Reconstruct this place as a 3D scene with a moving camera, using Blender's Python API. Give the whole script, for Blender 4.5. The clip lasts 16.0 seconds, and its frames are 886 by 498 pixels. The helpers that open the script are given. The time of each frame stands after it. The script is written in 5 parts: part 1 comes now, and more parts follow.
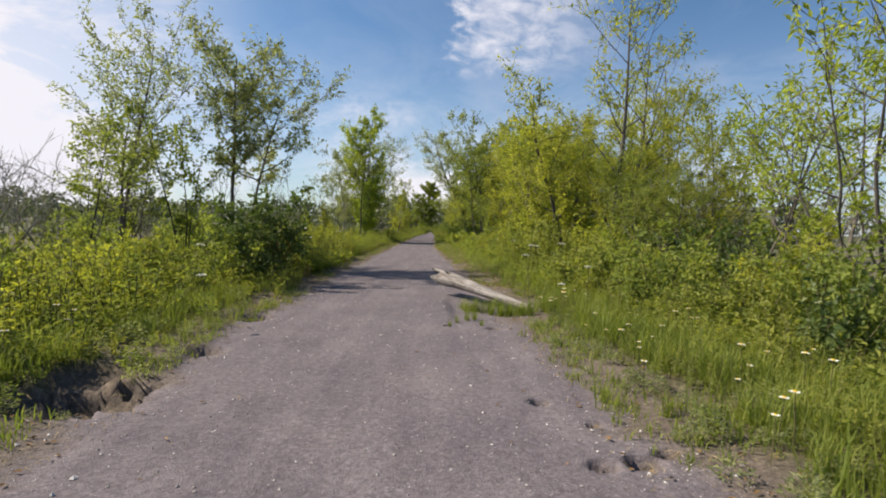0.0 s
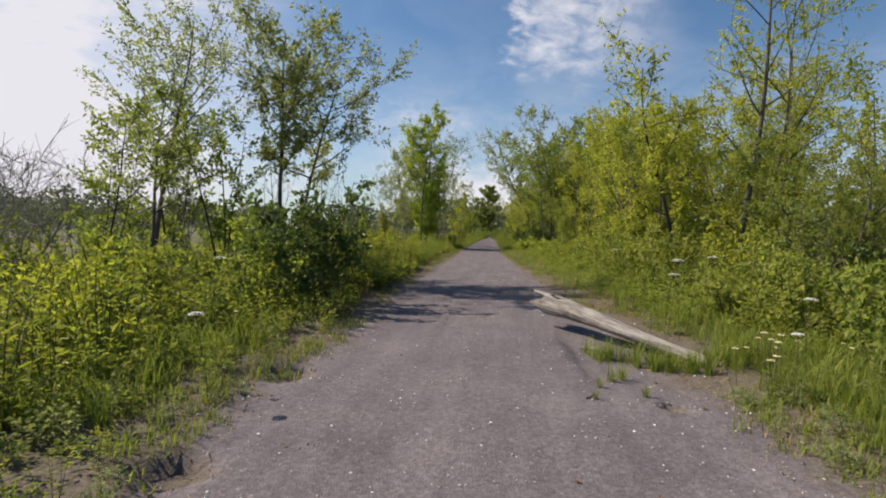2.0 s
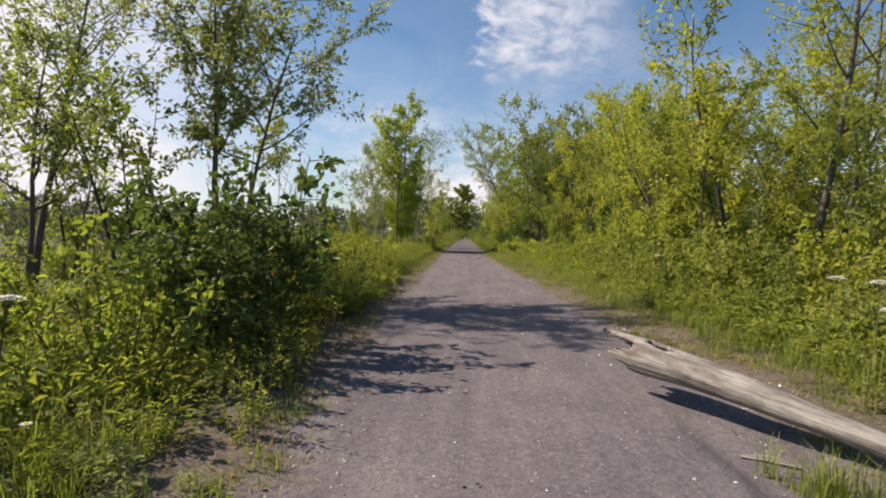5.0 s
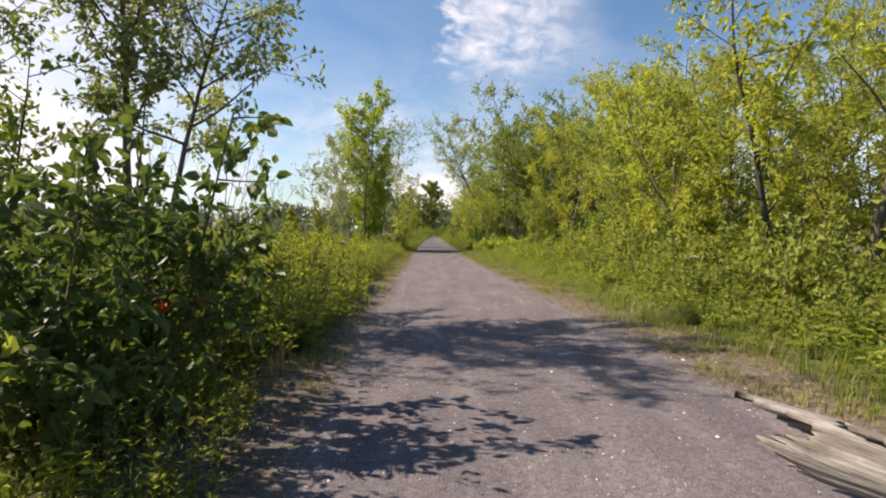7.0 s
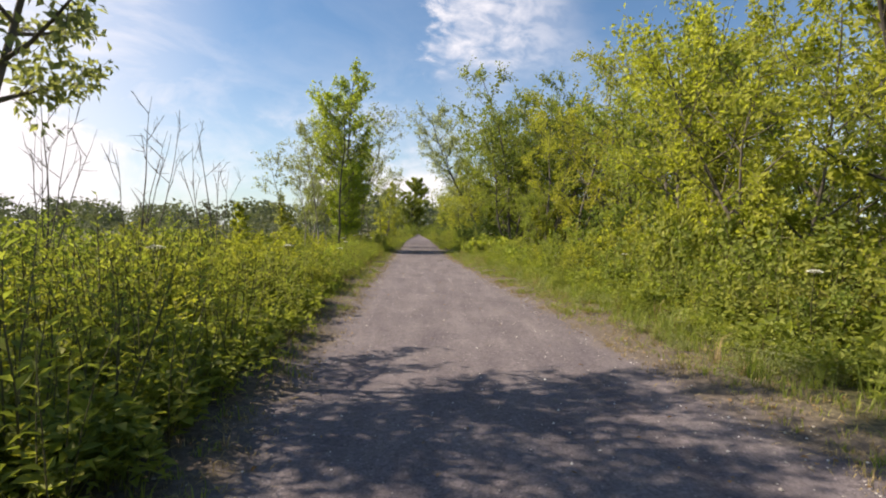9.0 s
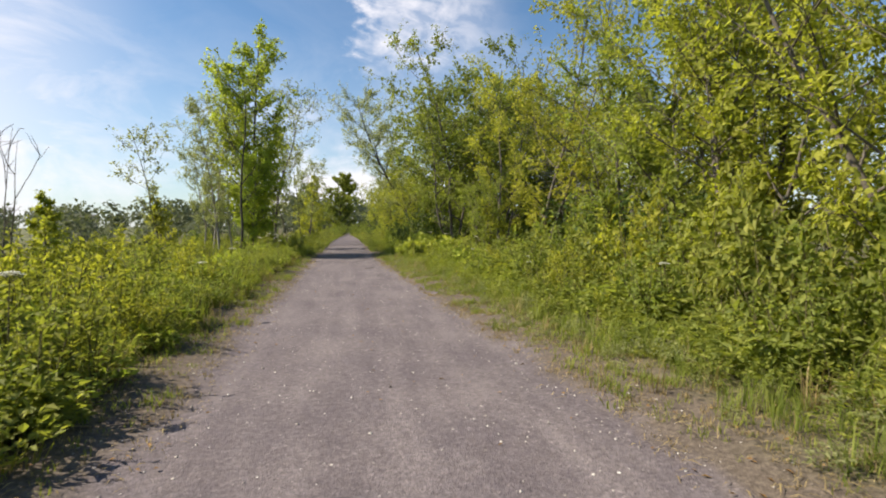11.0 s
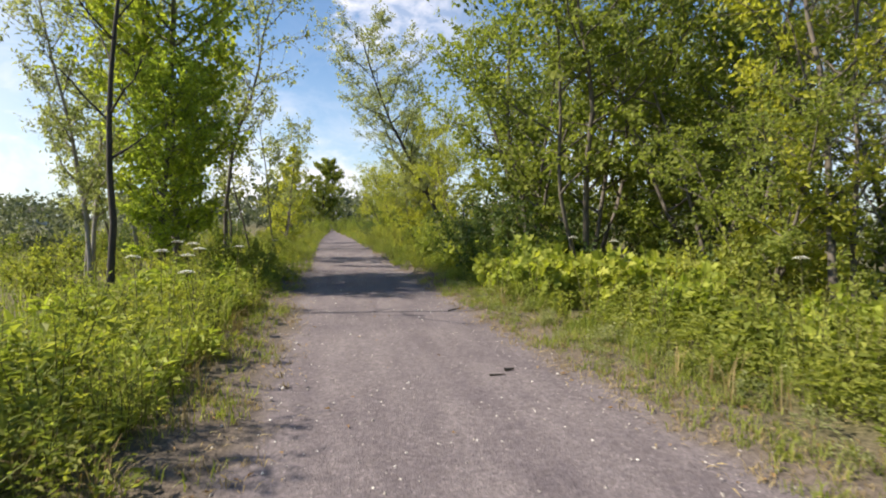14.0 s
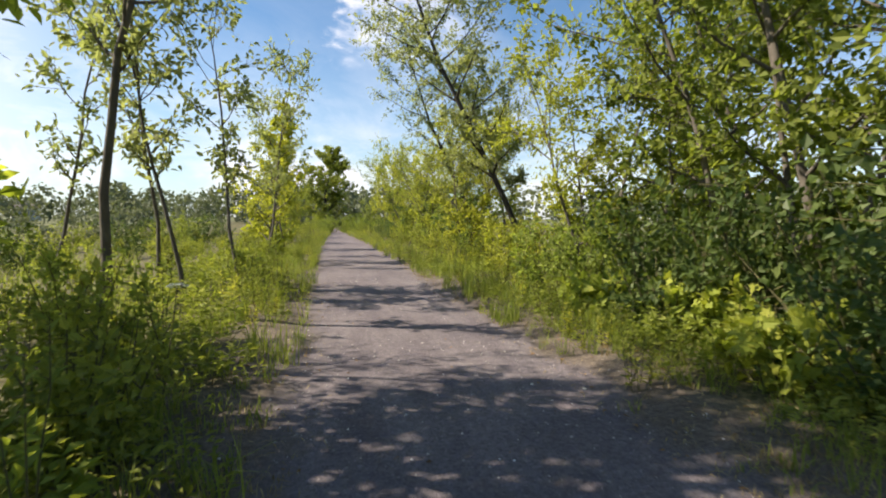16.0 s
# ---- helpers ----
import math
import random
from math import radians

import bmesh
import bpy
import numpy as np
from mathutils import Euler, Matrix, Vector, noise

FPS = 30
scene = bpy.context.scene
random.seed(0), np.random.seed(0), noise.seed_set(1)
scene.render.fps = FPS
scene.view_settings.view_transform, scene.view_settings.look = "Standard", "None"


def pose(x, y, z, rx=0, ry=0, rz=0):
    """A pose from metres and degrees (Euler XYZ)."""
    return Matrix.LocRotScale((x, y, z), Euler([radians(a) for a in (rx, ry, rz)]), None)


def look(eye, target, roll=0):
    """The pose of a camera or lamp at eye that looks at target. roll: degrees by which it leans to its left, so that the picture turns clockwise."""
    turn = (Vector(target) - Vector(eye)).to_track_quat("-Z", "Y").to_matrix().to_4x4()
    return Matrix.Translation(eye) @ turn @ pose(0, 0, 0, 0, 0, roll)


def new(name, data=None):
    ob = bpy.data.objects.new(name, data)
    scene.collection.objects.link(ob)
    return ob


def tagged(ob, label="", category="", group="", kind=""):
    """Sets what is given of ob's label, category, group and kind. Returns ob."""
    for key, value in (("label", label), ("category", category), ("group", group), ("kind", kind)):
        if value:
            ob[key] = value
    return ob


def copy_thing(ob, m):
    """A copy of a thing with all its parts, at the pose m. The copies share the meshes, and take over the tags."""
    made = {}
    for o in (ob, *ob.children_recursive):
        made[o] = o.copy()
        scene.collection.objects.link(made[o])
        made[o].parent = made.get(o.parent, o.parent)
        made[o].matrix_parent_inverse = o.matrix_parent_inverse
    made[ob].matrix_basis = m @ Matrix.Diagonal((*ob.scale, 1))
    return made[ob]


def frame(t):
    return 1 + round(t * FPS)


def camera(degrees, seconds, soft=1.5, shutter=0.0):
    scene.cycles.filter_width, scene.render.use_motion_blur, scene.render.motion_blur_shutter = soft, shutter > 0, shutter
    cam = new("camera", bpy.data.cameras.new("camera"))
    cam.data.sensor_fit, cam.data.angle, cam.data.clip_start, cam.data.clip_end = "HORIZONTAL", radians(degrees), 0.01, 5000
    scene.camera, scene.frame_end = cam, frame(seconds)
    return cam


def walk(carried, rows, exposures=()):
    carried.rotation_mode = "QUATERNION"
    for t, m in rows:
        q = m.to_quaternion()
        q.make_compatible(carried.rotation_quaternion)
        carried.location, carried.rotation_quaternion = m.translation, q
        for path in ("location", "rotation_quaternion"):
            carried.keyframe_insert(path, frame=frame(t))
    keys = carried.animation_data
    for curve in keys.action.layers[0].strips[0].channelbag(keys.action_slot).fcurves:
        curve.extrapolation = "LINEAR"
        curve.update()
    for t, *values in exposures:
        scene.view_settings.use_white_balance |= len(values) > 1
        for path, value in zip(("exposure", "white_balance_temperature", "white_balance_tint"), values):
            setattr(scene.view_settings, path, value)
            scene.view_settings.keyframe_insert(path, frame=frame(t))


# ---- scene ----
cam = camera(78.12, 16.0, soft=2.0, shutter=0.10)
# seconds, x, y, z, yaw, pitch, roll
ROWS = [
    (0.0, -0.257, 1.149, 0.813, -0.42, -2.46, -1.44),
    (0.5, -0.369, 1.471, 0.807, 4.37, -2.72, -1.46),
    (1.0, -0.503, 1.848, 0.808, 6.18, -2.77, -1.28),
    (1.5, -0.590, 2.351, 0.814, 6.43, -2.39, -1.39),
    (2.0, -0.681, 2.856, 0.814, 5.38, -2.12, -1.56),
    (2.5, -0.796, 3.313, 0.816, 4.88, -2.03, -1.44),
    (3.0, -0.860, 3.650, 0.817, 4.59, -2.00, -1.37),
    (3.5, -0.911, 3.931, 0.817, 4.62, -1.98, -1.24),
    (4.0, -0.957, 4.195, 0.819, 4.21, -1.89, -1.27),
    (6.5, -1.318, 5.876, 0.813, -0.62, -2.21, -0.49),
    (7.0, -1.329, 6.142, 0.814, -1.18, -2.19, -0.49),
    (7.5, -1.311, 6.316, 0.812, -1.62, -2.19, -0.38),
    (8.0, -1.224, 6.763, 0.814, -1.73, -2.14, -0.50),
    (8.5, -1.199, 7.400, 0.817, -2.63, -2.13, -0.61),
    (9.0, -1.266, 8.000, 0.815, -2.71, -2.33, -0.56),
    (9.5, -1.350, 8.539, 0.813, -3.94, -2.43, -0.26),
    (12.0, -0.961, 12.800, 0.817, -12.04, -2.73, 0.29),
    (12.5, -1.111, 14.149, 0.815, -12.17, -2.91, 0.13),
    (13.0, -1.284, 15.529, 0.813, -12.26, -3.07, 0.13),
    (13.5, -1.447, 16.912, 0.814, -12.15, -3.00, 0.12),
    (14.0, -1.632, 18.308, 0.814, -12.17, -3.06, 0.09),
    (14.5, -1.718, 19.732, 0.812, -12.34, -3.21, 0.10),
    (15.0, -1.671, 21.182, 0.813, -12.18, -3.20, -0.14),
    (15.5, -1.684, 22.633, 0.813, -11.95, -3.32, -0.24),
    (16.0, -1.733, 24.083, 0.814, -12.09, -3.23, -0.44),
]
walk(cam, [(t, pose(x, y, z, 90 + pitch, roll, yaw)) for t, x, y, z, yaw, pitch, roll in ROWS], [(0.0, 0.46, 6950, 15.5), (1.5, 0.30, 6950, 15), (4.0, 0.38, 7050, 15.5), (6.5, 0.72, 7350, 17), (8.0, 0.82, 7350, 17), (9.5, 0.68, 7350, 16), (12.0, 0.70, 7000, 14), (13.0, 0.74, 7050, 14.5), (14.0, 0.88, 7000, 15), (15.0, 0.90, 7100, 14.5), (16.0, 0.94, 7150, 14)])

# ---------------------------------------------------------------- sky and sun
SUN_AZ = -79.0      # degrees from +y towards +x
SUN_EL = 44.0
world = bpy.data.worlds.new("sky")
scene.world = world
world.use_nodes = True
wn, wl = world.node_tree.nodes, world.node_tree.links
wn.clear()


def wnode(kind, **values):
    n = wn.new(kind)
    for k, v in values.items():
        n.inputs[k].default_value = v
    return n


def wmath(op, a, b=None, clamp=False):
    n = wn.new("ShaderNodeMath")
    n.operation, n.use_clamp = op, clamp
    for i, v in enumerate((a, b)):
        if v is None:
            continue
        if isinstance(v, (int, float)):
            n.inputs[i].default_value = v
        else:
            wl.new(v, n.inputs[i])
    return n.outputs[0]


def toward(vec, direction, lo, hi):
    """How far a direction of the sky lies within a soft cone: 0 at cosine lo, 1 at hi."""
    d = wn.new("ShaderNodeVectorMath")
    d.operation = "DOT_PRODUCT"
    wl.new(vec, d.inputs[0])
    d.inputs[1].default_value = Vector(direction).normalized()
    m = wn.new("ShaderNodeMapRange")
    m.interpolation_type = "SMOOTHSTEP"
    wl.new(d.outputs["Value"], m.inputs["Value"])
    m.inputs["From Min"].default_value, m.inputs["From Max"].default_value = lo, hi
    return m.outputs["Result"]


sky = wn.new("ShaderNodeTexSky")
sky.sky_type = "NISHITA"
sky.sun_disc = False
sky.sun_elevation, sky.sun_rotation = radians(SUN_EL), radians(SUN_AZ)
sky.air_density, sky.dust_density, sky.ozone_density = 1.0, 0.6, 1.6
coord = wn.new("ShaderNodeTexCoord")
dirs = coord.outputs["Generated"]
stretch = wnode("ShaderNodeMapping")
stretch.inputs["Scale"].default_value = (2.2, 2.2, 5.0)
wl.new(dirs, stretch.inputs["Vector"])
wisps = wnode("ShaderNodeTexNoise", Scale=2.4, Detail=9.0, Roughness=0.62, Distortion=0.5)
wl.new(stretch.outputs[0], wisps.inputs["Vector"])
wisp = wmath("MULTIPLY", wmath("SUBTRACT", wisps.outputs["Fac"], 0.42, True), 3.2, True)
veil = toward(dirs, (-0.80, 0.60, 0.30), 0.80, 1.02)
low = toward(dirs, (0, 0, -1), -0.36, 0.02)
split = wn.new("ShaderNodeSeparateXYZ")
wl.new(dirs, split.inputs[0])
ahead = wmath("MAXIMUM", split.outputs["Y"], 0.05)
across, rise = wmath("DIVIDE", split.outputs["X"], ahead), wmath("DIVIDE", split.outputs["Z"], ahead)
flat = wn.new("ShaderNodeCombineXYZ")
wl.new(wmath("SUBTRACT", across, wmath("MULTIPLY", rise, 0.5)), flat.inputs[0])
wl.new(wmath("ADD", wmath("MULTIPLY", rise, 1.7), wmath("MULTIPLY", across, 0.35)), flat.inputs[1])
tufts = wnode("ShaderNodeTexNoise", Scale=17.0, Detail=10.0, Roughness=0.62, Distortion=0.35)
wl.new(flat.outputs[0], tufts.inputs["Vector"])
masses = wnode("ShaderNodeTexNoise", Scale=7.0, Detail=3.0, Roughness=0.5)
wl.new(flat.outputs[0], masses.inputs["Vector"])
frayed = wmath("ADD", wmath("MULTIPLY", wmath("SUBTRACT", tufts.outputs["Fac"], 0.5), 0.16), wmath("MULTIPLY", wmath("SUBTRACT", masses.outputs["Fac"], 0.5), 0.12))


def bank_of(value, lo, hi):
    """A soft edge of a cloud bank: 0 below lo, 1 above hi."""
    m = wn.new("ShaderNodeMapRange")
    m.interpolation_type = "SMOOTHSTEP"
    wl.new(value, m.inputs["Value"])
    m.inputs["From Min"].default_value, m.inputs["From Max"].default_value = lo, hi
    return m.outputs["Result"]


side = wmath("ADD", across, frayed)
height = wmath("ADD", rise, wmath("MULTIPLY", frayed, 0.8))
head = wmath("MULTIPLY", wmath("MULTIPLY", bank_of(side, 0.0, 0.045), bank_of(wmath("MULTIPLY", side, -1.0), -0.36, -0.16)), wmath("MULTIPLY", bank_of(height, 0.25, 0.36), bank_of(wmath("MULTIPLY", height, -1.0), -0.62, -0.45)))
cloud_a = wmath("MULTIPLY", head, wmath("ADD", wmath("MULTIPLY", wmath("SUBTRACT", tufts.outputs["Fac"], 0.40), 2.6, True), 0.30), True)
streaks = wmath("MULTIPLY", wmath("MULTIPLY", bank_of(height, 0.165, 0.20), bank_of(wmath("MULTIPLY", height, -1.0), -0.25, -0.215)), wmath("MULTIPLY", bank_of(side, -0.30, -0.22), bank_of(wmath("MULTIPLY", side, -1.0), -0.02, 0.06)))
low_bank = wmath("MULTIPLY", wmath("MULTIPLY", bank_of(height, -0.02, 0.02), bank_of(wmath("MULTIPLY", height, -1.0), -0.14, -0.08)), wmath("MULTIPLY", bank_of(side, -0.24, -0.12), bank_of(wmath("MULTIPLY", side, -1.0), -0.10, 0.0)))
cloud_b = wmath("ADD", wmath("MULTIPLY", streaks, wmath("MULTIPLY", wmath("SUBTRACT", tufts.outputs["Fac"], 0.42), 2.4, True)), wmath("MULTIPLY", low_bank, 0.9))
cover = wmath("MULTIPLY", veil, wmath("ADD", wisp, 0.72))
cover = wmath("ADD", cover, wmath("MULTIPLY", low, wmath("ADD", wmath("MULTIPLY", wisp, 0.6), 0.32)))
cover = wmath("ADD", cover, wmath("MULTIPLY", cloud_a, 0.80))
cover = wmath("ADD", cover, wmath("MULTIPLY", cloud_b, 0.55))
cover = wmath("ADD", cover, wmath("MULTIPLY", wisp, 0.07), True)
blend = wn.new("ShaderNodeMixRGB")
wl.new(cover, blend.inputs["Fac"])
tone = wn.new("ShaderNodeMixRGB")
tone.blend_type = "MULTIPLY"
tone.inputs["Fac"].default_value = 1.0
tone.inputs["Color2"].default_value = (0.66, 0.94, 1.12, 1)
wl.new(sky.outputs[0], tone.inputs["Color1"])
wl.new(tone.outputs[0], blend.inputs["Color1"])
blend.inputs["Color2"].default_value = (7.6, 8.0, 8.9, 1)
back = wnode("ShaderNodeBackground", Strength=0.082)
wl.new(blend.outputs[0], back.inputs["Color"])
wl.new(back.outputs[0], wn.new("ShaderNodeOutputWorld").inputs["Surface"])

sun_data = bpy.data.lights.new("sun", "SUN")
sun_data.energy, sun_data.angle, sun_data.color = 5.3, radians(0.6), (1.0, 0.93, 0.79)
az, el = radians(SUN_AZ), radians(SUN_EL)
SUN_WAY = Vector((math.sin(az) * math.cos(el), math.cos(az) * math.cos(el), math.sin(el)))
sun = new("sun", sun_data)
sun.matrix_world = look(SUN_WAY * 40, (0, 0, 0))


# ---------------------------------------------------------------- materials
def material(name):
    m = bpy.data.materials.new(name)
    m.use_nodes = True
    nt = m.node_tree
    return m, nt, nt.nodes["Principled BSDF"], nt.nodes["Material Output"]


def ramp(nt, fac, stops):
    n = nt.nodes.new("ShaderNodeValToRGB")
    while len(n.color_ramp.elements) < len(stops):
        n.color_ramp.elements.new(0.5)
    for e, (p, c) in zip(n.color_ramp.elements, stops):
        e.position, e.color = p, (*c, 1)
    nt.links.new(fac, n.inputs[0])
    return n.outputs[0]


def noise_tex(nt, scale, detail=6.0, rough=0.6, stretch_by=None, coords="Object"):
    tc = nt.nodes.new("ShaderNodeTexCoord")
    n = nt.nodes.new("ShaderNodeTexNoise")
    n.inputs["Scale"].default_value, n.inputs["Detail"].default_value, n.inputs["Roughness"].default_value = scale, detail, rough
    if stretch_by:
        mp = nt.nodes.new("ShaderNodeMapping")
        mp.inputs["Scale"].default_value = stretch_by
        nt.links.new(tc.outputs[coords], mp.inputs[0])
        nt.links.new(mp.outputs[0], n.inputs["Vector"])
    else:
        nt.links.new(tc.outputs[coords], n.inputs["Vector"])
    return n.outputs["Fac"]


def mix(nt, fac, a, b, kind="MIX"):
    n = nt.nodes.new("ShaderNodeMixRGB")
    n.blend_type = kind
    for i, v in enumerate((fac, a, b)):
        if isinstance(v, (int, float)):
            n.inputs[i].default_value = v
        elif isinstance(v, tuple):
            n.inputs[i].default_value = (*v, 1)
        else:
            nt.links.new(v, n.inputs[i])
    return n.outputs[0]


def bump(nt, bsdf, height, strength, distance):
    b = nt.nodes.new("ShaderNodeBump")
    b.inputs["Strength"].default_value, b.inputs["Distance"].default_value = strength, distance
    nt.links.new(height, b.inputs["Height"])
    nt.links.new(b.outputs[0], bsdf.inputs["Normal"])


def leaf_material(name, dark, mid, light, through_light=0.42, rough=0.62):
    """Leaves: each leaf its own green, more yellow where the light comes through."""
    m, nt, bsdf, out = material(name)
    geo = nt.nodes.new("ShaderNodeNewGeometry")
    info = nt.nodes.new("ShaderNodeObjectInfo")
    col = ramp(nt, geo.outputs["Random Per Island"], [(0.0, dark), (0.5, mid), (1.0, light)])
    patch = noise_tex(nt, 1.6, 3)
    col = mix(nt, 0.35, col, ramp(nt, patch, [(0.3, dark), (0.7, light)]))
    hue = nt.nodes.new("ShaderNodeHueSaturation")
    shift = nt.nodes.new("ShaderNodeMapRange")
    nt.links.new(info.outputs["Random"], shift.inputs["Value"])
    shift.inputs["To Min"].default_value, shift.inputs["To Max"].default_value = 0.497, 0.511
    nt.links.new(shift.outputs[0], hue.inputs["Hue"])
    nt.links.new(col, hue.inputs["Color"])
    col = hue.outputs[0]
    nt.links.new(col, bsdf.inputs["Base Color"])
    bsdf.inputs["Roughness"].default_value = rough
    bsdf.inputs["Specular IOR Level"].default_value = 0.22
    tr = nt.nodes.new("ShaderNodeBsdfTranslucent")
    nt.links.new(mix(nt, 1.0, col, (1.40, 1.45, 0.80), "MULTIPLY"), tr.inputs["Color"])
    sh = nt.nodes.new("ShaderNodeMixShader")
    sh.inputs[0].default_value = through_light
    nt.links.new(bsdf.outputs[0], sh.inputs[1])
    nt.links.new(tr.outputs[0], sh.inputs[2])
    nt.links.new(sh.outputs[0], out.inputs["Surface"])
    return m


def bark_material(name, dark, light, scale=22.0):
    m, nt, bsdf, out = material(name)
    n = noise_tex(nt, scale, 8, 0.65, (1, 1, 0.25))
    big = noise_tex(nt, 3.0, 4)
    col = mix(nt, 0.3, ramp(nt, n, [(0.3, dark), (0.7, light)]), ramp(nt, big, [(0.35, dark), (0.7, light)]))
    nt.links.new(col, bsdf.inputs["Base Color"])
    bsdf.inputs["Roughness"].default_value = 0.9
    bump(nt, bsdf, n, 0.7, 0.01)
    return m


LEAF_YELLOW = leaf_material("leaf_yellow_green", (0.17, 0.19, 0.028), (0.325, 0.34, 0.052), (0.47, 0.455, 0.085), 0.52)
LEAF_LIME = leaf_material("leaf_lime_green", (0.155, 0.205, 0.028), (0.285, 0.35, 0.052), (0.45, 0.49, 0.088), 0.56)
LEAF_GREEN = leaf_material("leaf_mid_green", (0.10, 0.135, 0.030), (0.205, 0.25, 0.055), (0.335, 0.365, 0.085), 0.50)
LEAF_DARK = leaf_material("leaf_deep_green", (0.045, 0.08, 0.022), (0.085, 0.125, 0.034), (0.145, 0.185, 0.055), 0.36, 0.45)
LEAF_FRESH = leaf_material("leaf_fresh_green", (0.085, 0.12, 0.026), (0.17, 0.21, 0.044), (0.29, 0.32, 0.068), 0.50)
LEAF_PALE = leaf_material("leaf_grey_green", (0.145, 0.17, 0.075), (0.25, 0.275, 0.13), (0.36, 0.38, 0.19), 0.5)
LEAF_BRIGHT = leaf_material("leaf_bright", (0.165, 0.215, 0.032), (0.28, 0.33, 0.052), (0.41, 0.425, 0.08), 0.42)
WEED = leaf_material("weed_green", (0.11, 0.14, 0.028), (0.23, 0.255, 0.05), (0.365, 0.365, 0.08), 0.45)
GRASS = leaf_material("grass_green", (0.095, 0.14, 0.022), (0.19, 0.235, 0.042), (0.32, 0.34, 0.085), 0.42)
STRAW = leaf_material("dry_grass", (0.17, 0.12, 0.055), (0.28, 0.21, 0.10), (0.42, 0.34, 0.18), 0.2, 0.8)
LITTER = leaf_material("dead_leaf", (0.10, 0.05, 0.02), (0.22, 0.11, 0.04), (0.34, 0.22, 0.10), 0.1, 0.8)
# distance haze is put into this leaf colour: greyed and lightened
HAZED_LEAF = leaf_material("far_leaf_hazed", (0.085, 0.105, 0.065), (0.125, 0.145, 0.09), (0.18, 0.195, 0.125), 0.25, 0.7)
BARK = bark_material("bark_grey_brown", (0.05, 0.042, 0.034), (0.17, 0.15, 0.125))
BARK_DARK = bark_material("bark_dark", (0.022, 0.019, 0.016), (0.075, 0.065, 0.055))
BARK_PALE = bark_material("bark_bleached", (0.15, 0.135, 0.12), (0.38, 0.35, 0.32))
STEM = bark_material("stem_brown_green", (0.06, 0.055, 0.02), (0.14, 0.13, 0.05))
PETAL, nt_, b_, o_ = material("white_petal")
b_.inputs["Base Color"].default_value = (0.80, 0.80, 0.74, 1)
b_.inputs["Roughness"].default_value = 0.7
RED_LEAF = leaf_material("red_leaf", (0.30, 0.05, 0.015), (0.45, 0.09, 0.02), (0.6, 0.15, 0.03), 0.35)
YELLOW_PETAL, nt_, b_, o_ = material("yellow_petal")
b_.inputs["Base Color"].default_value = (0.75, 0.50, 0.02, 1)


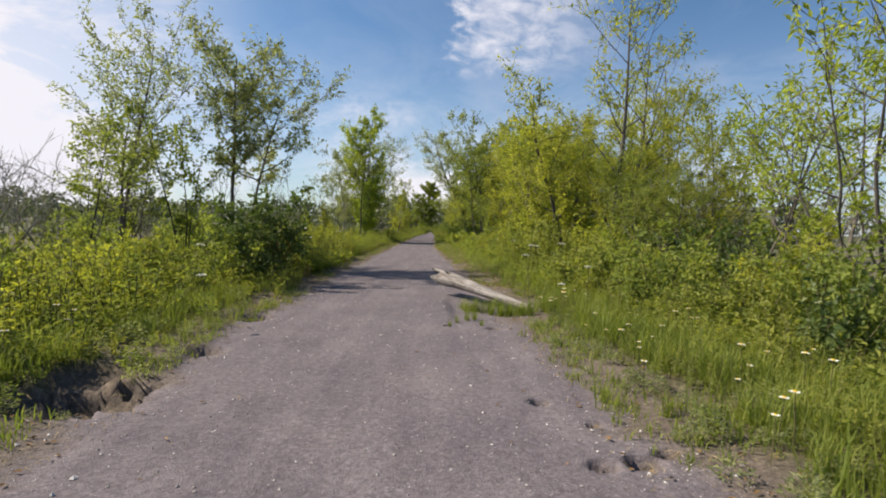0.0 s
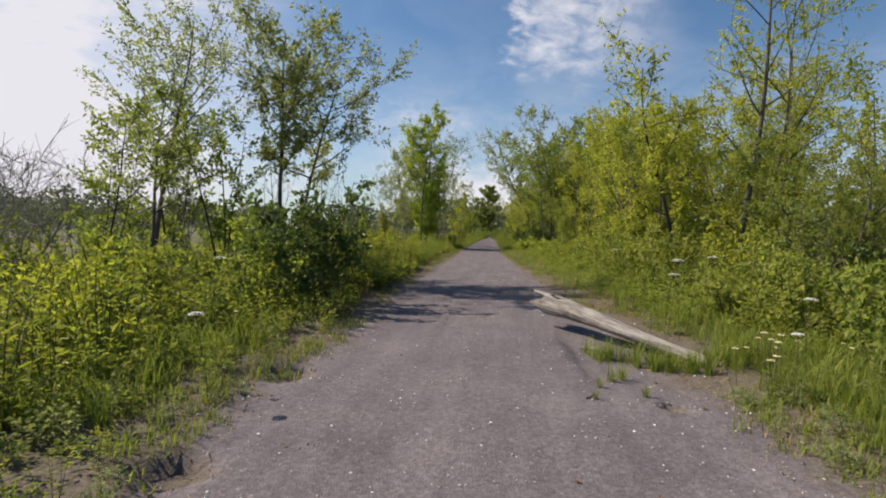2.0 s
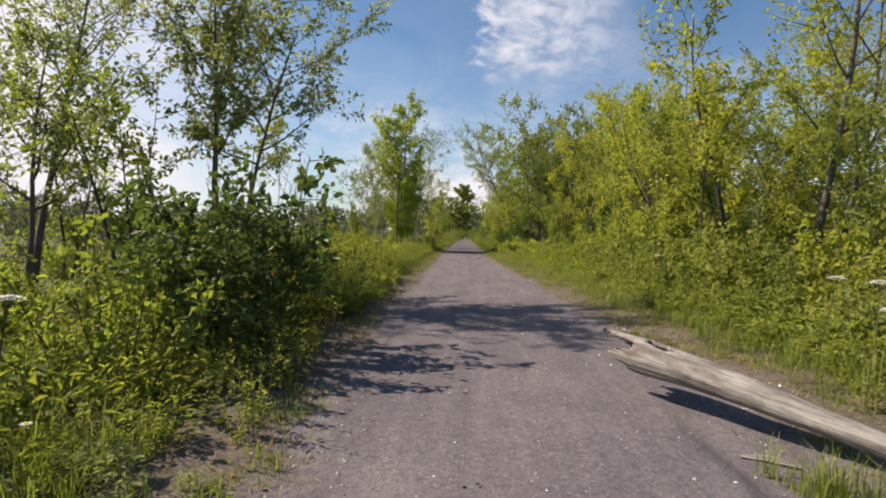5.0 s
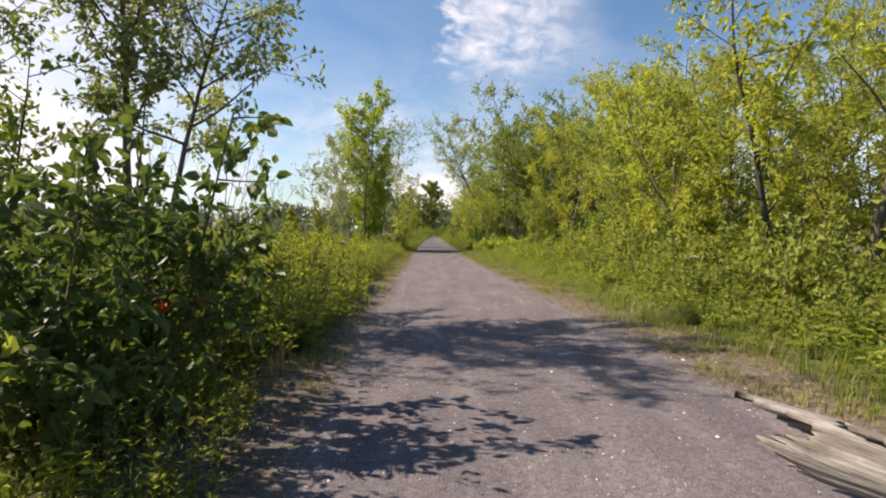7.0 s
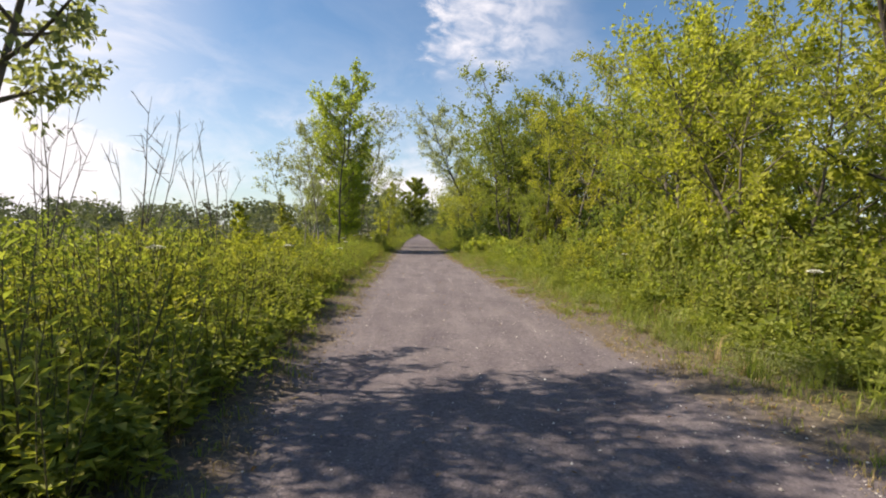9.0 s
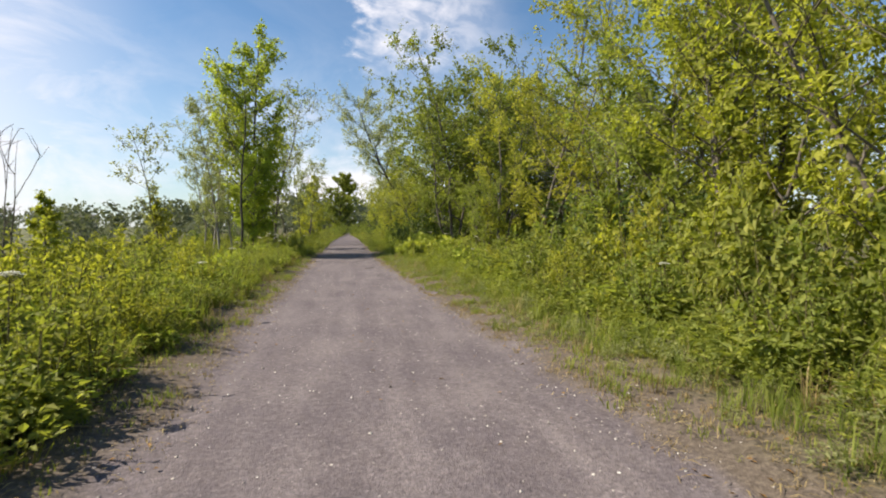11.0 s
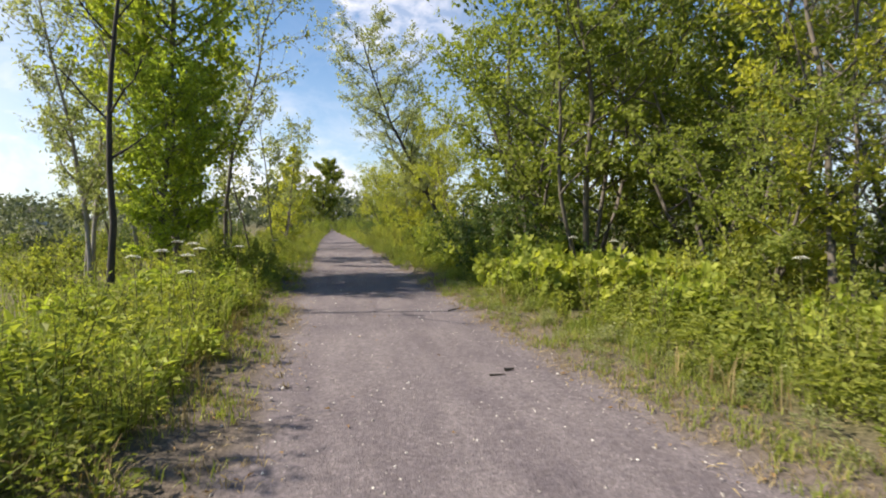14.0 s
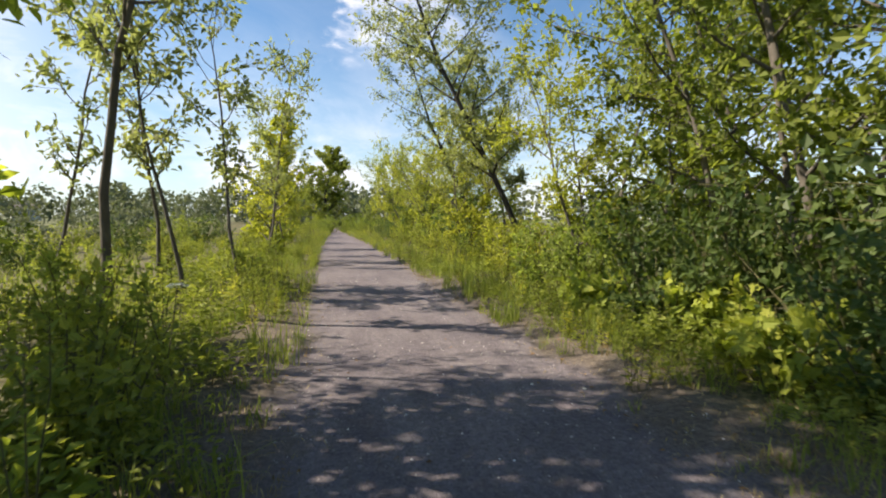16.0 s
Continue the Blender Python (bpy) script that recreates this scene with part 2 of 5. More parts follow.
def ground_material():
    """Grey crushed stone on the path, brown soil and litter beside it, dull green field beyond."""
    m, nt, bsdf, out = material("trail_ground")
    at = nt.nodes.new("ShaderNodeAttribute")
    at.attribute_name = "cover"
    sep = nt.nodes.new("ShaderNodeSeparateColor")
    nt.links.new(at.outputs["Color"], sep.inputs[0])
    fine = noise_tex(nt, 160.0, 4, 0.7)
    mid_n = noise_tex(nt, 38.0, 6, 0.7)
    big_n = noise_tex(nt, 1.7, 5)
    streak = noise_tex(nt, 3.0, 5, 0.6, (1.6, 0.22, 1))
    vor = nt.nodes.new("ShaderNodeTexVoronoi")
    vor.inputs["Scale"].default_value = 120.0
    vor.inputs["Randomness"].default_value = 1.0
    tc = nt.nodes.new("ShaderNodeTexCoord")
    nt.links.new(tc.outputs["Object"], vor.inputs["Vector"])
    vor2 = nt.nodes.new("ShaderNodeTexVoronoi")
    vor2.inputs["Scale"].default_value = 58.0
    nt.links.new(tc.outputs["Object"], vor2.inputs["Vector"])
    gravel = mix(nt, 0.5, ramp(nt, streak, [(0.36, (0.104, 0.090, 0.102)), (0.64, (0.186, 0.166, 0.175))]), ramp(nt, big_n, [(0.36, (0.114, 0.101, 0.113)), (0.64, (0.174, 0.155, 0.160))]))
    gravel = mix(nt, 1.0, gravel, ramp(nt, vor.outputs["Color"], [(0.05, (0.70, 0.69, 0.71)), (0.40, (0.93, 0.92, 0.93)), (0.88, (1.06, 1.06, 1.06)), (0.985, (1.9, 1.9, 1.85))]), "MULTIPLY")
    gravel = mix(nt, 1.0, gravel, ramp(nt, vor2.outputs["Color"], [(0.0, (0.80, 0.80, 0.82)), (0.5, (0.97, 0.97, 0.97)), (0.9, (1.12, 1.11, 1.10)), (1.0, (1.4, 1.4, 1.4))]), "MULTIPLY")
    gravel = mix(nt, 1.0, gravel, ramp(nt, fine, [(0.38, (0.86, 0.86, 0.87)), (0.62, (1.14, 1.14, 1.13))]), "MULTIPLY")
    gravel = mix(nt, 1.0, gravel, ramp(nt, mid_n, [(0.38, (0.86, 0.85, 0.84)), (0.62, (1.12, 1.12, 1.13))]), "MULTIPLY")
    soil = ramp(nt, mid_n, [(0.34, (0.035, 0.028, 0.024)), (0.50, (0.105, 0.086, 0.072)), (0.68, (0.21, 0.175, 0.14))])
    soil = mix(nt, 0.4, soil, ramp(nt, fine, [(0.38, (0.03, 0.024, 0.02)), (0.62, (0.21, 0.17, 0.135))]))
    field = ramp(nt, mid_n, [(0.36, (0.035, 0.036, 0.016)), (0.5, (0.085, 0.080, 0.036)), (0.66, (0.19, 0.165, 0.09))])
    far = ramp(nt, noise_tex(nt, 0.12, 5), [(0.35, (0.075, 0.09, 0.04)), (0.55, (0.12, 0.13, 0.06)), (0.75, (0.17, 0.155, 0.09))])
    col = mix(nt, sep.outputs["Red"], gravel, soil)
    col = mix(nt, sep.outputs["Green"], col, field)
    col = mix(nt, sep.outputs["Blue"], col, far)
    nt.links.new(col, bsdf.inputs["Base Color"])
    bsdf.inputs["Roughness"].default_value = 0.93
    bsdf.inputs["Specular IOR Level"].default_value = 0.25
    h = mix(nt, 0.5, vor.outputs["Distance"], fine)
    bump(nt, bsdf, mix(nt, 0.4, h, mid_n), 0.6, 0.013)
    return m


GROUND = ground_material()


def wood_material():
    m, nt, bsdf, out = material("weathered_wood")
    grain = noise_tex(nt, 26.0, 9, 0.7, (0.09, 1, 1))
    fibre = noise_tex(nt, 120.0, 6, 0.65, (0.04, 1, 1))
    rot = noise_tex(nt, 8.0, 7, 0.65, (0.6, 1, 1))
    col = ramp(nt, grain, [(0.34, (0.05, 0.041, 0.034)), (0.45, (0.19, 0.175, 0.16)), (0.62, (0.37, 0.35, 0.33))])
    col = mix(nt, 0.3, col, ramp(nt, fibre, [(0.40, (0.08, 0.066, 0.056)), (0.58, (0.42, 0.385, 0.345))]))
    col = mix(nt, ramp(nt, rot, [(0.50, (0, 0, 0)), (0.66, (0.75, 0.75, 0.75))]), col, (0.10, 0.078, 0.062))
    nt.links.new(col, bsdf.inputs["Base Color"])
    bsdf.inputs["Roughness"].default_value = 0.85
    bump(nt, bsdf, mix(nt, 0.4, grain, fibre), 0.8, 0.015)
    return m


WOOD = wood_material()


def pebble_material():
    m, nt, bsdf, out = material("pebble_stone")
    geo = nt.nodes.new("ShaderNodeNewGeometry")
    col = ramp(nt, geo.outputs["Random Per Island"], [(0.0, (0.16, 0.14, 0.135)), (0.5, (0.30, 0.27, 0.25)), (0.75, (0.50, 0.47, 0.44)), (1.0, (0.72, 0.70, 0.66))])
    nt.links.new(mix(nt, 0.2, col, ramp(nt, noise_tex(nt, 200), [(0.3, (0.1, 0.1, 0.1)), (0.7, (0.6, 0.6, 0.55))])), bsdf.inputs["Base Color"])
    bsdf.inputs["Roughness"].default_value = 0.8
    return m


PEBBLE = pebble_material()


def plain(name, colour, rough=0.8, grain=30.0):
    m, nt, bsdf, out = material(name)
    n = noise_tex(nt, grain, 5)
    nt.links.new(ramp(nt, n, [(0.3, tuple(0.85 * c for c in colour)), (0.7, colour)]), bsdf.inputs["Base Color"])
    bsdf.inputs["Roughness"].default_value = rough
    return m


# ---------------------------------------------------------------- mesh tools
def unit(v):
    v = np.asarray(v, float)
    return v / np.maximum(np.linalg.norm(v, axis=-1, keepdims=True), 1e-9)


class Buf:
    """Gathers vertices and faces for one mesh."""

    def __init__(self):
        self.v, self.f, self.n = [], [], 0

    def add(self, verts, faces):
        verts, faces = np.asarray(verts, float).reshape(-1, 3), np.asarray(faces, int)
        if len(verts) and len(faces):
            self.v.append(verts)
            self.f.append(faces + self.n)
            self.n += len(verts)

    def mesh(self, name, mat, smooth=False):
        me = bpy.data.meshes.new(name)
        if self.v:
            vs = np.concatenate(self.v)
            sizes = np.concatenate([np.full(len(f), f.shape[1]) for f in self.f])
            loops = np.concatenate([f.ravel() for f in self.f])
            me.vertices.add(len(vs))
            me.vertices.foreach_set("co", vs.astype(np.float32).ravel())
            me.loops.add(len(loops))
            me.loops.foreach_set("vertex_index", loops.astype(np.int32))
            me.polygons.add(len(sizes))
            me.polygons.foreach_set("loop_start", np.concatenate([[0], np.cumsum(sizes)[:-1]]).astype(np.int32))
            me.polygons.foreach_set("use_smooth", np.full(len(sizes), smooth))
            me.update(calc_edges=True)
        me.materials.append(mat)
        return me

    def tuple(self):
        return np.concatenate(self.v), list(self.f)


def part(name, buf, mat, parent, label="", smooth=False):
    ob = new(name, buf.mesh(name, mat, smooth))
    ob.parent = parent
    return tagged(ob, label)


def thing(name, label, category, group="", kind=""):
    return tagged(new(name), label, category, group, kind)


def tube(buf, pts, rad, sides=6, cap=False):
    pts, rad = np.asarray(pts, float), np.asarray(rad, float)
    t = unit(np.gradient(pts, axis=0))
    ref = np.where(np.abs(t[:, 2:3]) > 0.9, np.array([[1.0, 0, 0]]), np.array([[0, 0, 1.0]]))
    a = unit(np.cross(t, ref))
    b = np.cross(t, a)
    ang = np.linspace(0, 2 * np.pi, sides, endpoint=False)
    ring = (pts[:, None] + rad[:, None, None] * (np.cos(ang)[None, :, None] * a[:, None] + np.sin(ang)[None, :, None] * b[:, None]))
    k, i = np.meshgrid(np.arange(len(pts) - 1), np.arange(sides), indexing="ij")
    j = (i + 1) % sides
    q = np.stack([k * sides + i, k * sides + j, (k + 1) * sides + j, (k + 1) * sides + i], -1).reshape(-1, 4)
    buf.add(ring.reshape(-1, 3), q)


def add_leaves(buf, p, axis, normal, length, width, kind="lance"):
    """Leaves at p, each along its axis, its face to its normal."""
    n = len(p)
    if not n:
        return
    a = unit(axis)
    s = unit(np.cross(a, normal))
    u = np.cross(s, a)
    L, W = np.asarray(length)[:, None] * np.ones((n, 1)), np.asarray(width)[:, None] * np.ones((n, 1))
    base = np.arange(n)[:, None]
    if kind == "lance":
        v = np.stack([p, p + a * 0.42 * L + s * W / 2 + u * 0.10 * L, p + a * L - u * 0.12 * L, p + a * 0.42 * L - s * W / 2 + u * 0.10 * L], 1)
        buf.add(v.reshape(-1, 3), base * 4 + np.arange(4)[None])
    elif kind == "broad":
        v = np.stack([p, p + a * 0.28 * L + s * W * 0.46 + u * 0.1 * W, p + a * 0.68 * L + s * W * 0.36 + u * 0.06 * W, p + a * L - u * 0.16 * L,
                      p + a * 0.68 * L - s * W * 0.36 + u * 0.06 * W, p + a * 0.28 * L - s * W * 0.46 + u * 0.1 * W], 1)
        f = np.concatenate([base * 6 + np.array([[0, 1, 2, 3]]), base * 6 + np.array([[0, 3, 4, 5]])])
        buf.add(v.reshape(-1, 3), f)
    else:   # lobed: five points round a stalk
        spec = [(0.0, 0.0), (-0.10, 0.30), (0.12, 0.50), (0.34, 0.26), (0.62, 0.42), (0.66, 0.16), (1.0, 0.0)]
        pts_ = [p + a * x * L + s * y * W + u * (0.18 * abs(y) * W - 0.18 * x * x * L) for x, y in spec]
        pts_ += [p + a * x * L - s * y * W + u * (0.18 * abs(y) * W - 0.18 * x * x * L) for x, y in spec[1:-1][::-1]]
        v = np.stack(pts_, 1)
        m = v.shape[1]
        f = np.concatenate([base * m + np.array([q]) for q in ([0, 1, 2, 3], [0, 3, 4, 5], [0, 5, 6, 7], [0, 7, 8, 9], [0, 9, 10, 11])])
        buf.add(v.reshape(-1, 3), f)


def arc(start, way, length, n, rng, wobble=0.1, lift=0.0):
    """A crooked shoot of n points from start along way, bending up by lift."""
    pts, d = [np.asarray(start, float)], unit(way)
    for _ in range(n - 1):
        d = unit(d + rng.normal(0, wobble, 3) + np.array([0, 0, lift]))
        pts.append(pts[-1] + d * length / (n - 1))
    return np.array(pts)


def at(pts, f):
    """The place and the way at the fraction f of a polyline."""
    k = min(int(f * (len(pts) - 1)), len(pts) - 2)
    r = f * (len(pts) - 1) - k
    return pts[k] * (1 - r) + pts[k + 1] * r, unit(pts[k + 1] - pts[k])


# ---------------------------------------------------------------- growing things
def leaf_on(buf, pts, count, rng, size, kind, spread=0.03, droop=0.25, start=0.15):
    """Leaves along a shoot."""
    L, W = size
    f = rng.uniform(start, 1.0, count)
    k = np.minimum((f * (len(pts) - 1)).astype(int), len(pts) - 2)
    r = (f * (len(pts) - 1) - k)[:, None]
    p = pts[k] * (1 - r) + pts[k + 1] * r
    d = unit(pts[k + 1] - pts[k])
    side = unit(rng.normal(0, 1, (count, 3)))
    axis = unit(side + d * 0.5 - np.array([0, 0, droop]))
    p = p + axis * rng.uniform(0, spread, (count, 1)) + rng.normal(0, spread * 0.45, (count, 3))
    out = unit(p * np.array([1.0, 1.0, 0.0]))
    nrm = unit(rng.normal(0, 0.42, (count, 3)) + np.array([0, 0, 0.62]) + out * 0.75)
    s = rng.uniform(0.65, 1.25, count)
    add_leaves(buf, p, axis, nrm, L * s, W * s, kind)


def make_tree(name, label, seed, height, spread, category="tree", stems=1, lean=(0.0, 0.0), first=0.28, limbs=11, up=0.7, twigs=9, leaves=16,
              leaf=("lance", 0.075, 0.032), leaf_mat=None, bark=None, radius=None, profile=0.55, wobble=0.10, group="", crown_label="", splay=0.35, spread_leaf=0.05, limb_bark=None):
    """A tree: trunk or several, limbs, twigs, crown of single leaves."""
    rng = np.random.default_rng(seed)
    root = thing(name, label, category, group)
    radius = radius or height * 0.011
    twig_buf, crown = Buf(), Buf()
    for s in range(stems):
        a0 = rng.uniform(0, 6.28)
        out = np.array([math.cos(a0), math.sin(a0), 0]) * (splay if stems > 1 else 0.0)
        hgt = height * (1.0 if s == 0 else rng.uniform(0.68, 0.97))
        trunk = arc(np.array([0, 0, -0.05]) + out * 0.12, np.array([lean[0], lean[1], 1.0]) + out, hgt, 11, rng, wobble * 0.55, 0.05)
        tr = radius * (1.0 if s == 0 else 0.75) * np.linspace(1.0, 0.16, 11)
        tr[0] *= 1.35
        b = Buf()
        tube(b, trunk, tr, 8)
        trunk_ob = part("trunk", b, bark, root, "", True)
        n_l = limbs if stems == 1 else max(4, int(limbs * (0.8 if s else 1.0)))
        for i in range(n_l):
            f = first + (0.97 - first) * (i + rng.uniform(0, 0.8)) / n_l
            p0, d0 = at(trunk, min(f, 0.98))
            ang = i * 2.4 + rng.uniform(-0.5, 0.5) + s
            shape = (1.0 - abs((f - first) / (1 - first) - profile) ** 1.5 * 1.5)
            ln = spread * max(0.28, shape) * rng.uniform(0.7, 1.2)
            way = np.array([math.cos(ang), math.sin(ang), up * rng.uniform(0.6, 1.3)])
            limb = arc(p0, way, ln, 6, rng, wobble, 0.06)
            b = Buf()
            r0 = max(0.004, radius * (1.1 - f) * 0.55)
            tube(b, limb, np.linspace(r0, 0.0025, 6), 5)
            part("limb", b, limb_bark or bark, trunk_ob, "", True)
            for k in range(twigs):
                g = rng.uniform(0.15, 1.0)
                q0, d1 = at(limb, min(g, 0.99))
                way = unit(d1 * 0.8 + rng.normal(0, 0.6, 3) + np.array([0, 0, 0.15]))
                tw = arc(q0, way, ln * rng.uniform(0.22, 0.5), 3, rng, wobble * 1.2, 0.03)
                tube(twig_buf, tw, np.linspace(0.0035, 0.0012, 3), 3)
                if leaves:
                    leaf_on(crown, tw, max(1, int(leaves * rng.uniform(0.5, 1.4))), rng, leaf[1:], leaf[0], spread_leaf)
        if leaves:
            leaf_on(crown, trunk[6:], leaves * 2, rng, leaf[1:], leaf[0], spread_leaf * 2)
    if twig_buf.n:
        tagged(part("twig_mass", twig_buf, limb_bark or bark, root), kind="stuff")
    if crown.n:
        part("crown", crown, leaf_mat, root, crown_label)
    return root


def make_shrub(name, label, seed, height, width, stems=9, twigs=4, leaves=21, leaf=("broad", 0.055, 0.034), leaf_mat=None, category="shrub", group="", start=0.12):
    rng = np.random.default_rng(seed)
    root = thing(name, label, category, group)
    wood, crown = Buf(), Buf()
    for i in range(stems):
        a = i * 2.4 + rng.uniform(-0.4, 0.4)
        r = width * 0.5 * math.sqrt((i + 0.5) / stems)
        base = np.array([math.cos(a) * r * 0.35, math.sin(a) * r * 0.35, -0.03])
        h = height * rng.uniform(0.7, 1.05) * (1.05 - 0.35 * (r / (width * 0.5)) ** 2)
        way = np.array([math.cos(a) * r * 0.8, math.sin(a) * r * 0.8, h])
        st = arc(base, way, math.hypot(h, r * 0.8), 6, rng, 0.10, 0.02)
        tube(wood, st, np.linspace(0.009, 0.002, 6), 4)
        leaf_on(crown, st, leaves + 4, rng, leaf[1:], leaf[0], 0.05, 0.2, start)
        for k in range(twigs):
            q, d = at(st, rng.uniform(0.18, 0.97))
            tw = arc(q, unit(d * 0.5 + rng.normal(0, 0.7, 3) + np.array([0, 0, 0.2])), height * rng.uniform(0.16, 0.36), 4, rng, 0.14, 0.03)
            tube(wood, tw, np.linspace(0.004, 0.0012, 4), 3)
            leaf_on(crown, tw, leaves, rng, leaf[1:], leaf[0], 0.04, 0.2, 0.05)
    tagged(part("stem", wood, STEM, root), kind="stuff")
    part("foliage", crown, leaf_mat, root)
    return root


def weed_bufs(seed, height, stems=5, per=26, leaf=("lance", 0.075, 0.016), spread=0.10):
    """An upright clump of leafy stems."""
    rng = np.random.default_rng(seed)
    wood, crown = Buf(), Buf()
    for i in range(stems):
        a = rng.uniform(0, 6.28)
        base = np.array([math.cos(a), math.sin(a), 0]) * rng.uniform(0, spread)
        h = height * rng.uniform(0.65, 1.08)
        st = arc(base + np.array([0, 0, -0.02]), np.array([math.cos(a) * 0.16, math.sin(a) * 0.16, 1]), h, 5, rng, 0.06, 0.03)
        tube(wood, st, np.linspace(0.0045, 0.0015, 5), 3)
        f = np.sort(rng.uniform(0.12, 1.0, per))
        k = np.minimum((f * 4).astype(int), 3)
        r = (f * 4 - k)[:, None]
        p = st[k] * (1 - r) + st[k + 1] * r
        ang = np.arange(per) * 2.4 + rng.uniform(0, 1, per)
        rise = 0.25 + 0.7 * f
        axis = np.stack([np.cos(ang), np.sin(ang), rise], 1)
        L = leaf[1] * (1.15 - 0.55 * f) * rng.uniform(0.75, 1.2, per)
        add_leaves(crown, p, axis, np.array([0, 0, 1.0]) + rng.normal(0, 0.25, (per, 3)), L, L * leaf[2] / leaf[1], leaf[0])
    return wood, crown


def make_weed(name, label, seed, height, mat, category="wild plant", group="", **kw):
    root = thing(name, label, category, group)
    w, c = weed_bufs(seed, height, **kw)
    tagged(part("stem", w, STEM, root), kind="stuff")
    part("leaves", c, mat, root)
    return root


def scattered(buf_src, places, buf):
    """Writes a buffer's mesh at each (x, y, z, turn, size) into one buffer."""
    v, fs = buf_src.tuple()
    for x, y, z, a, s in places:
        c, sn = math.cos(a) * s, math.sin(a) * s
        w = np.stack([v[:, 0] * c - v[:, 1] * sn + x, v[:, 0] * sn + v[:, 1] * c + y, v[:, 2] * s + z], 1)
        n0 = buf.n
        buf.v.append(w)
        for f in fs:
            buf.f.append(f + n0)
        buf.n += len(w)


def put(ob, x, y, turn=0.0, size=1.0, z=0.0):
    """Sets a thing down on the ground."""
    ob.matrix_basis = Matrix.Translation((x, y, land(x, y) + z)) @ Matrix.Rotation(turn, 4, "Z") @ Matrix.Diagonal((size, size, size, 1))
    return ob


def put_copy(ob, x, y, turn=0.0, size=1.0, stretch_z=1.0):
    c = copy_thing(ob, Matrix.Identity(4))
    c.matrix_basis = Matrix.Translation((x, y, land(x, y))) @ Matrix.Rotation(turn, 4, "Z") @ Matrix.Diagonal((size, size, size * stretch_z, 1))
    return c


# ---------------------------------------------------------------- the lie of the land
LEFT_EDGE = ([-6, 2.5, 4.2, 5.5, 6.6, 9, 17, 24, 30, 38, 44, 50, 56, 70], [-1.75, -1.62, -1.66, -1.82, -1.70, -1.83, -1.86, -1.86, -1.84, -1.80, -1.68, -1.50, -1.35, -1.2])
RIGHT_EDGE = ([-6, 2.5, 4.2, 5.1, 5.7, 7.0, 8.0, 9.5, 11.5, 14, 18, 22, 26, 38, 44, 50, 56, 70], [0.62, 0.55, 0.46, 0.40, 0.36, 0.34, 0.26, 0.18, 0.08, -0.05, -0.24, -0.43, -0.47, -0.52, -0.62, -0.80, -0.95, -1.0])


def edges(y):
    return np.interp(y, *LEFT_EDGE), np.interp(y, *RIGHT_EDGE)


def lump(x, y, s, k=0):
    return noise.noise(Vector((x * s, y * s, 7.3 * k + 0.5)))


def beside(x, y):
    """Metres outside the path's edge; negative on the path."""
    l, r = edges(y)
    return max(l - x, x - r)


HOLLOWS = ((-1.90, 3.62, 0.27, 0.16), (-2.08, 3.95, 0.15, 0.10), (0.25, 3.71, 0.038, 0.09), (0.34, 3.02, 0.040, 0.09), (0.50, 3.05, 0.055, 0.05), (0.60, 3.12, 0.035, 0.07), (0.42, 3.42, 0.03, 0.03), (-1.72, 4.55, 0.10, 0.06), (0.22, 5.55, 0.06, 0.04), (-1.80, 5.75, 0.12, 0.05))


def land(x, y):
    """Height of the ground, with the washed-out hollows at the trail's edge."""
    h = bank(x, y)
    if 5.5 < y < 7.7 and x > -0.3:
        s = math.sin((y - 5.5) / 2.2 * math.pi)
        h -= 0.045 * s * min(max((x + 0.16 + 0.05 * lump(x, y, 4.0, 8)) / 0.07, 0.0), 1.0) * min(max((0.9 - x) / 0.4, 0.0), 1.0)
    for hx, hy, r, deep in HOLLOWS:
        if abs(x - hx) < 2 * r and abs(y - hy) < 2 * r:
            q = math.hypot(x - hx, y - hy) / r + 0.35 * lump(x, y, 6.0, 8) + 0.30 * lump(x, y, 17.0, 9) + 0.14 * lump(x, y, 41.0, 10)
            h -= deep * min(max(1.25 - q, 0.0) * 3.0, 1.0) * (1.0 + 0.25 * lump(x, y, 23.0, 11))
    return h


def bank(x, y):
    """Height of the ground before it was washed out."""
    d = beside(x, y) + 0.09 * lump(x, y, 2.3)
    if d < 0:
        return -0.012 + 0.006 * lump(x, y, 1.2) + 0.0015 * lump(x, y, 9, 1) + min(0.0, 0.01 * (d + 0.3))
    k = min(d / 0.35, 1.0)
    h = -0.012 + 0.03 * k + 0.022 * k * lump(x, y, 3.1, 2) + 0.012 * k * lump(x, y, 9, 3)
    if d > 1.2:
        h -= min(0.05 * (d - 1.2), 0.35)
    return h


def washed(x, y):
    """1 inside a washed-out hollow, 0 outside."""
    for hx, hy, r, deep in HOLLOWS:
        if math.hypot(x - hx, y - hy) / r + 0.35 * lump(x, y, 6.0, 8) + 0.30 * lump(x, y, 17.0, 9) < 1.12:
            return 1
    return 0


def cover_of(x, y):
    """Shares of soil, field and far land in the ground's look."""
    d = beside(x, y) + 0.16 * lump(x, y, 2.3) + 0.10 * lump(x, y, 7.0, 4) + 0.06 * lump(x, y, 19.0, 5)
    soil = min(max((d + 0.02) / 0.16, 0), 1)
    field = min(max((d - 0.28) / 0.4, 0), 1)
    if y < 8 and washed(x, y):
        soil, field = 1.0, 0.0
    far = min(max((d - 14) / 20, 0), 1)
    return soil, field, far


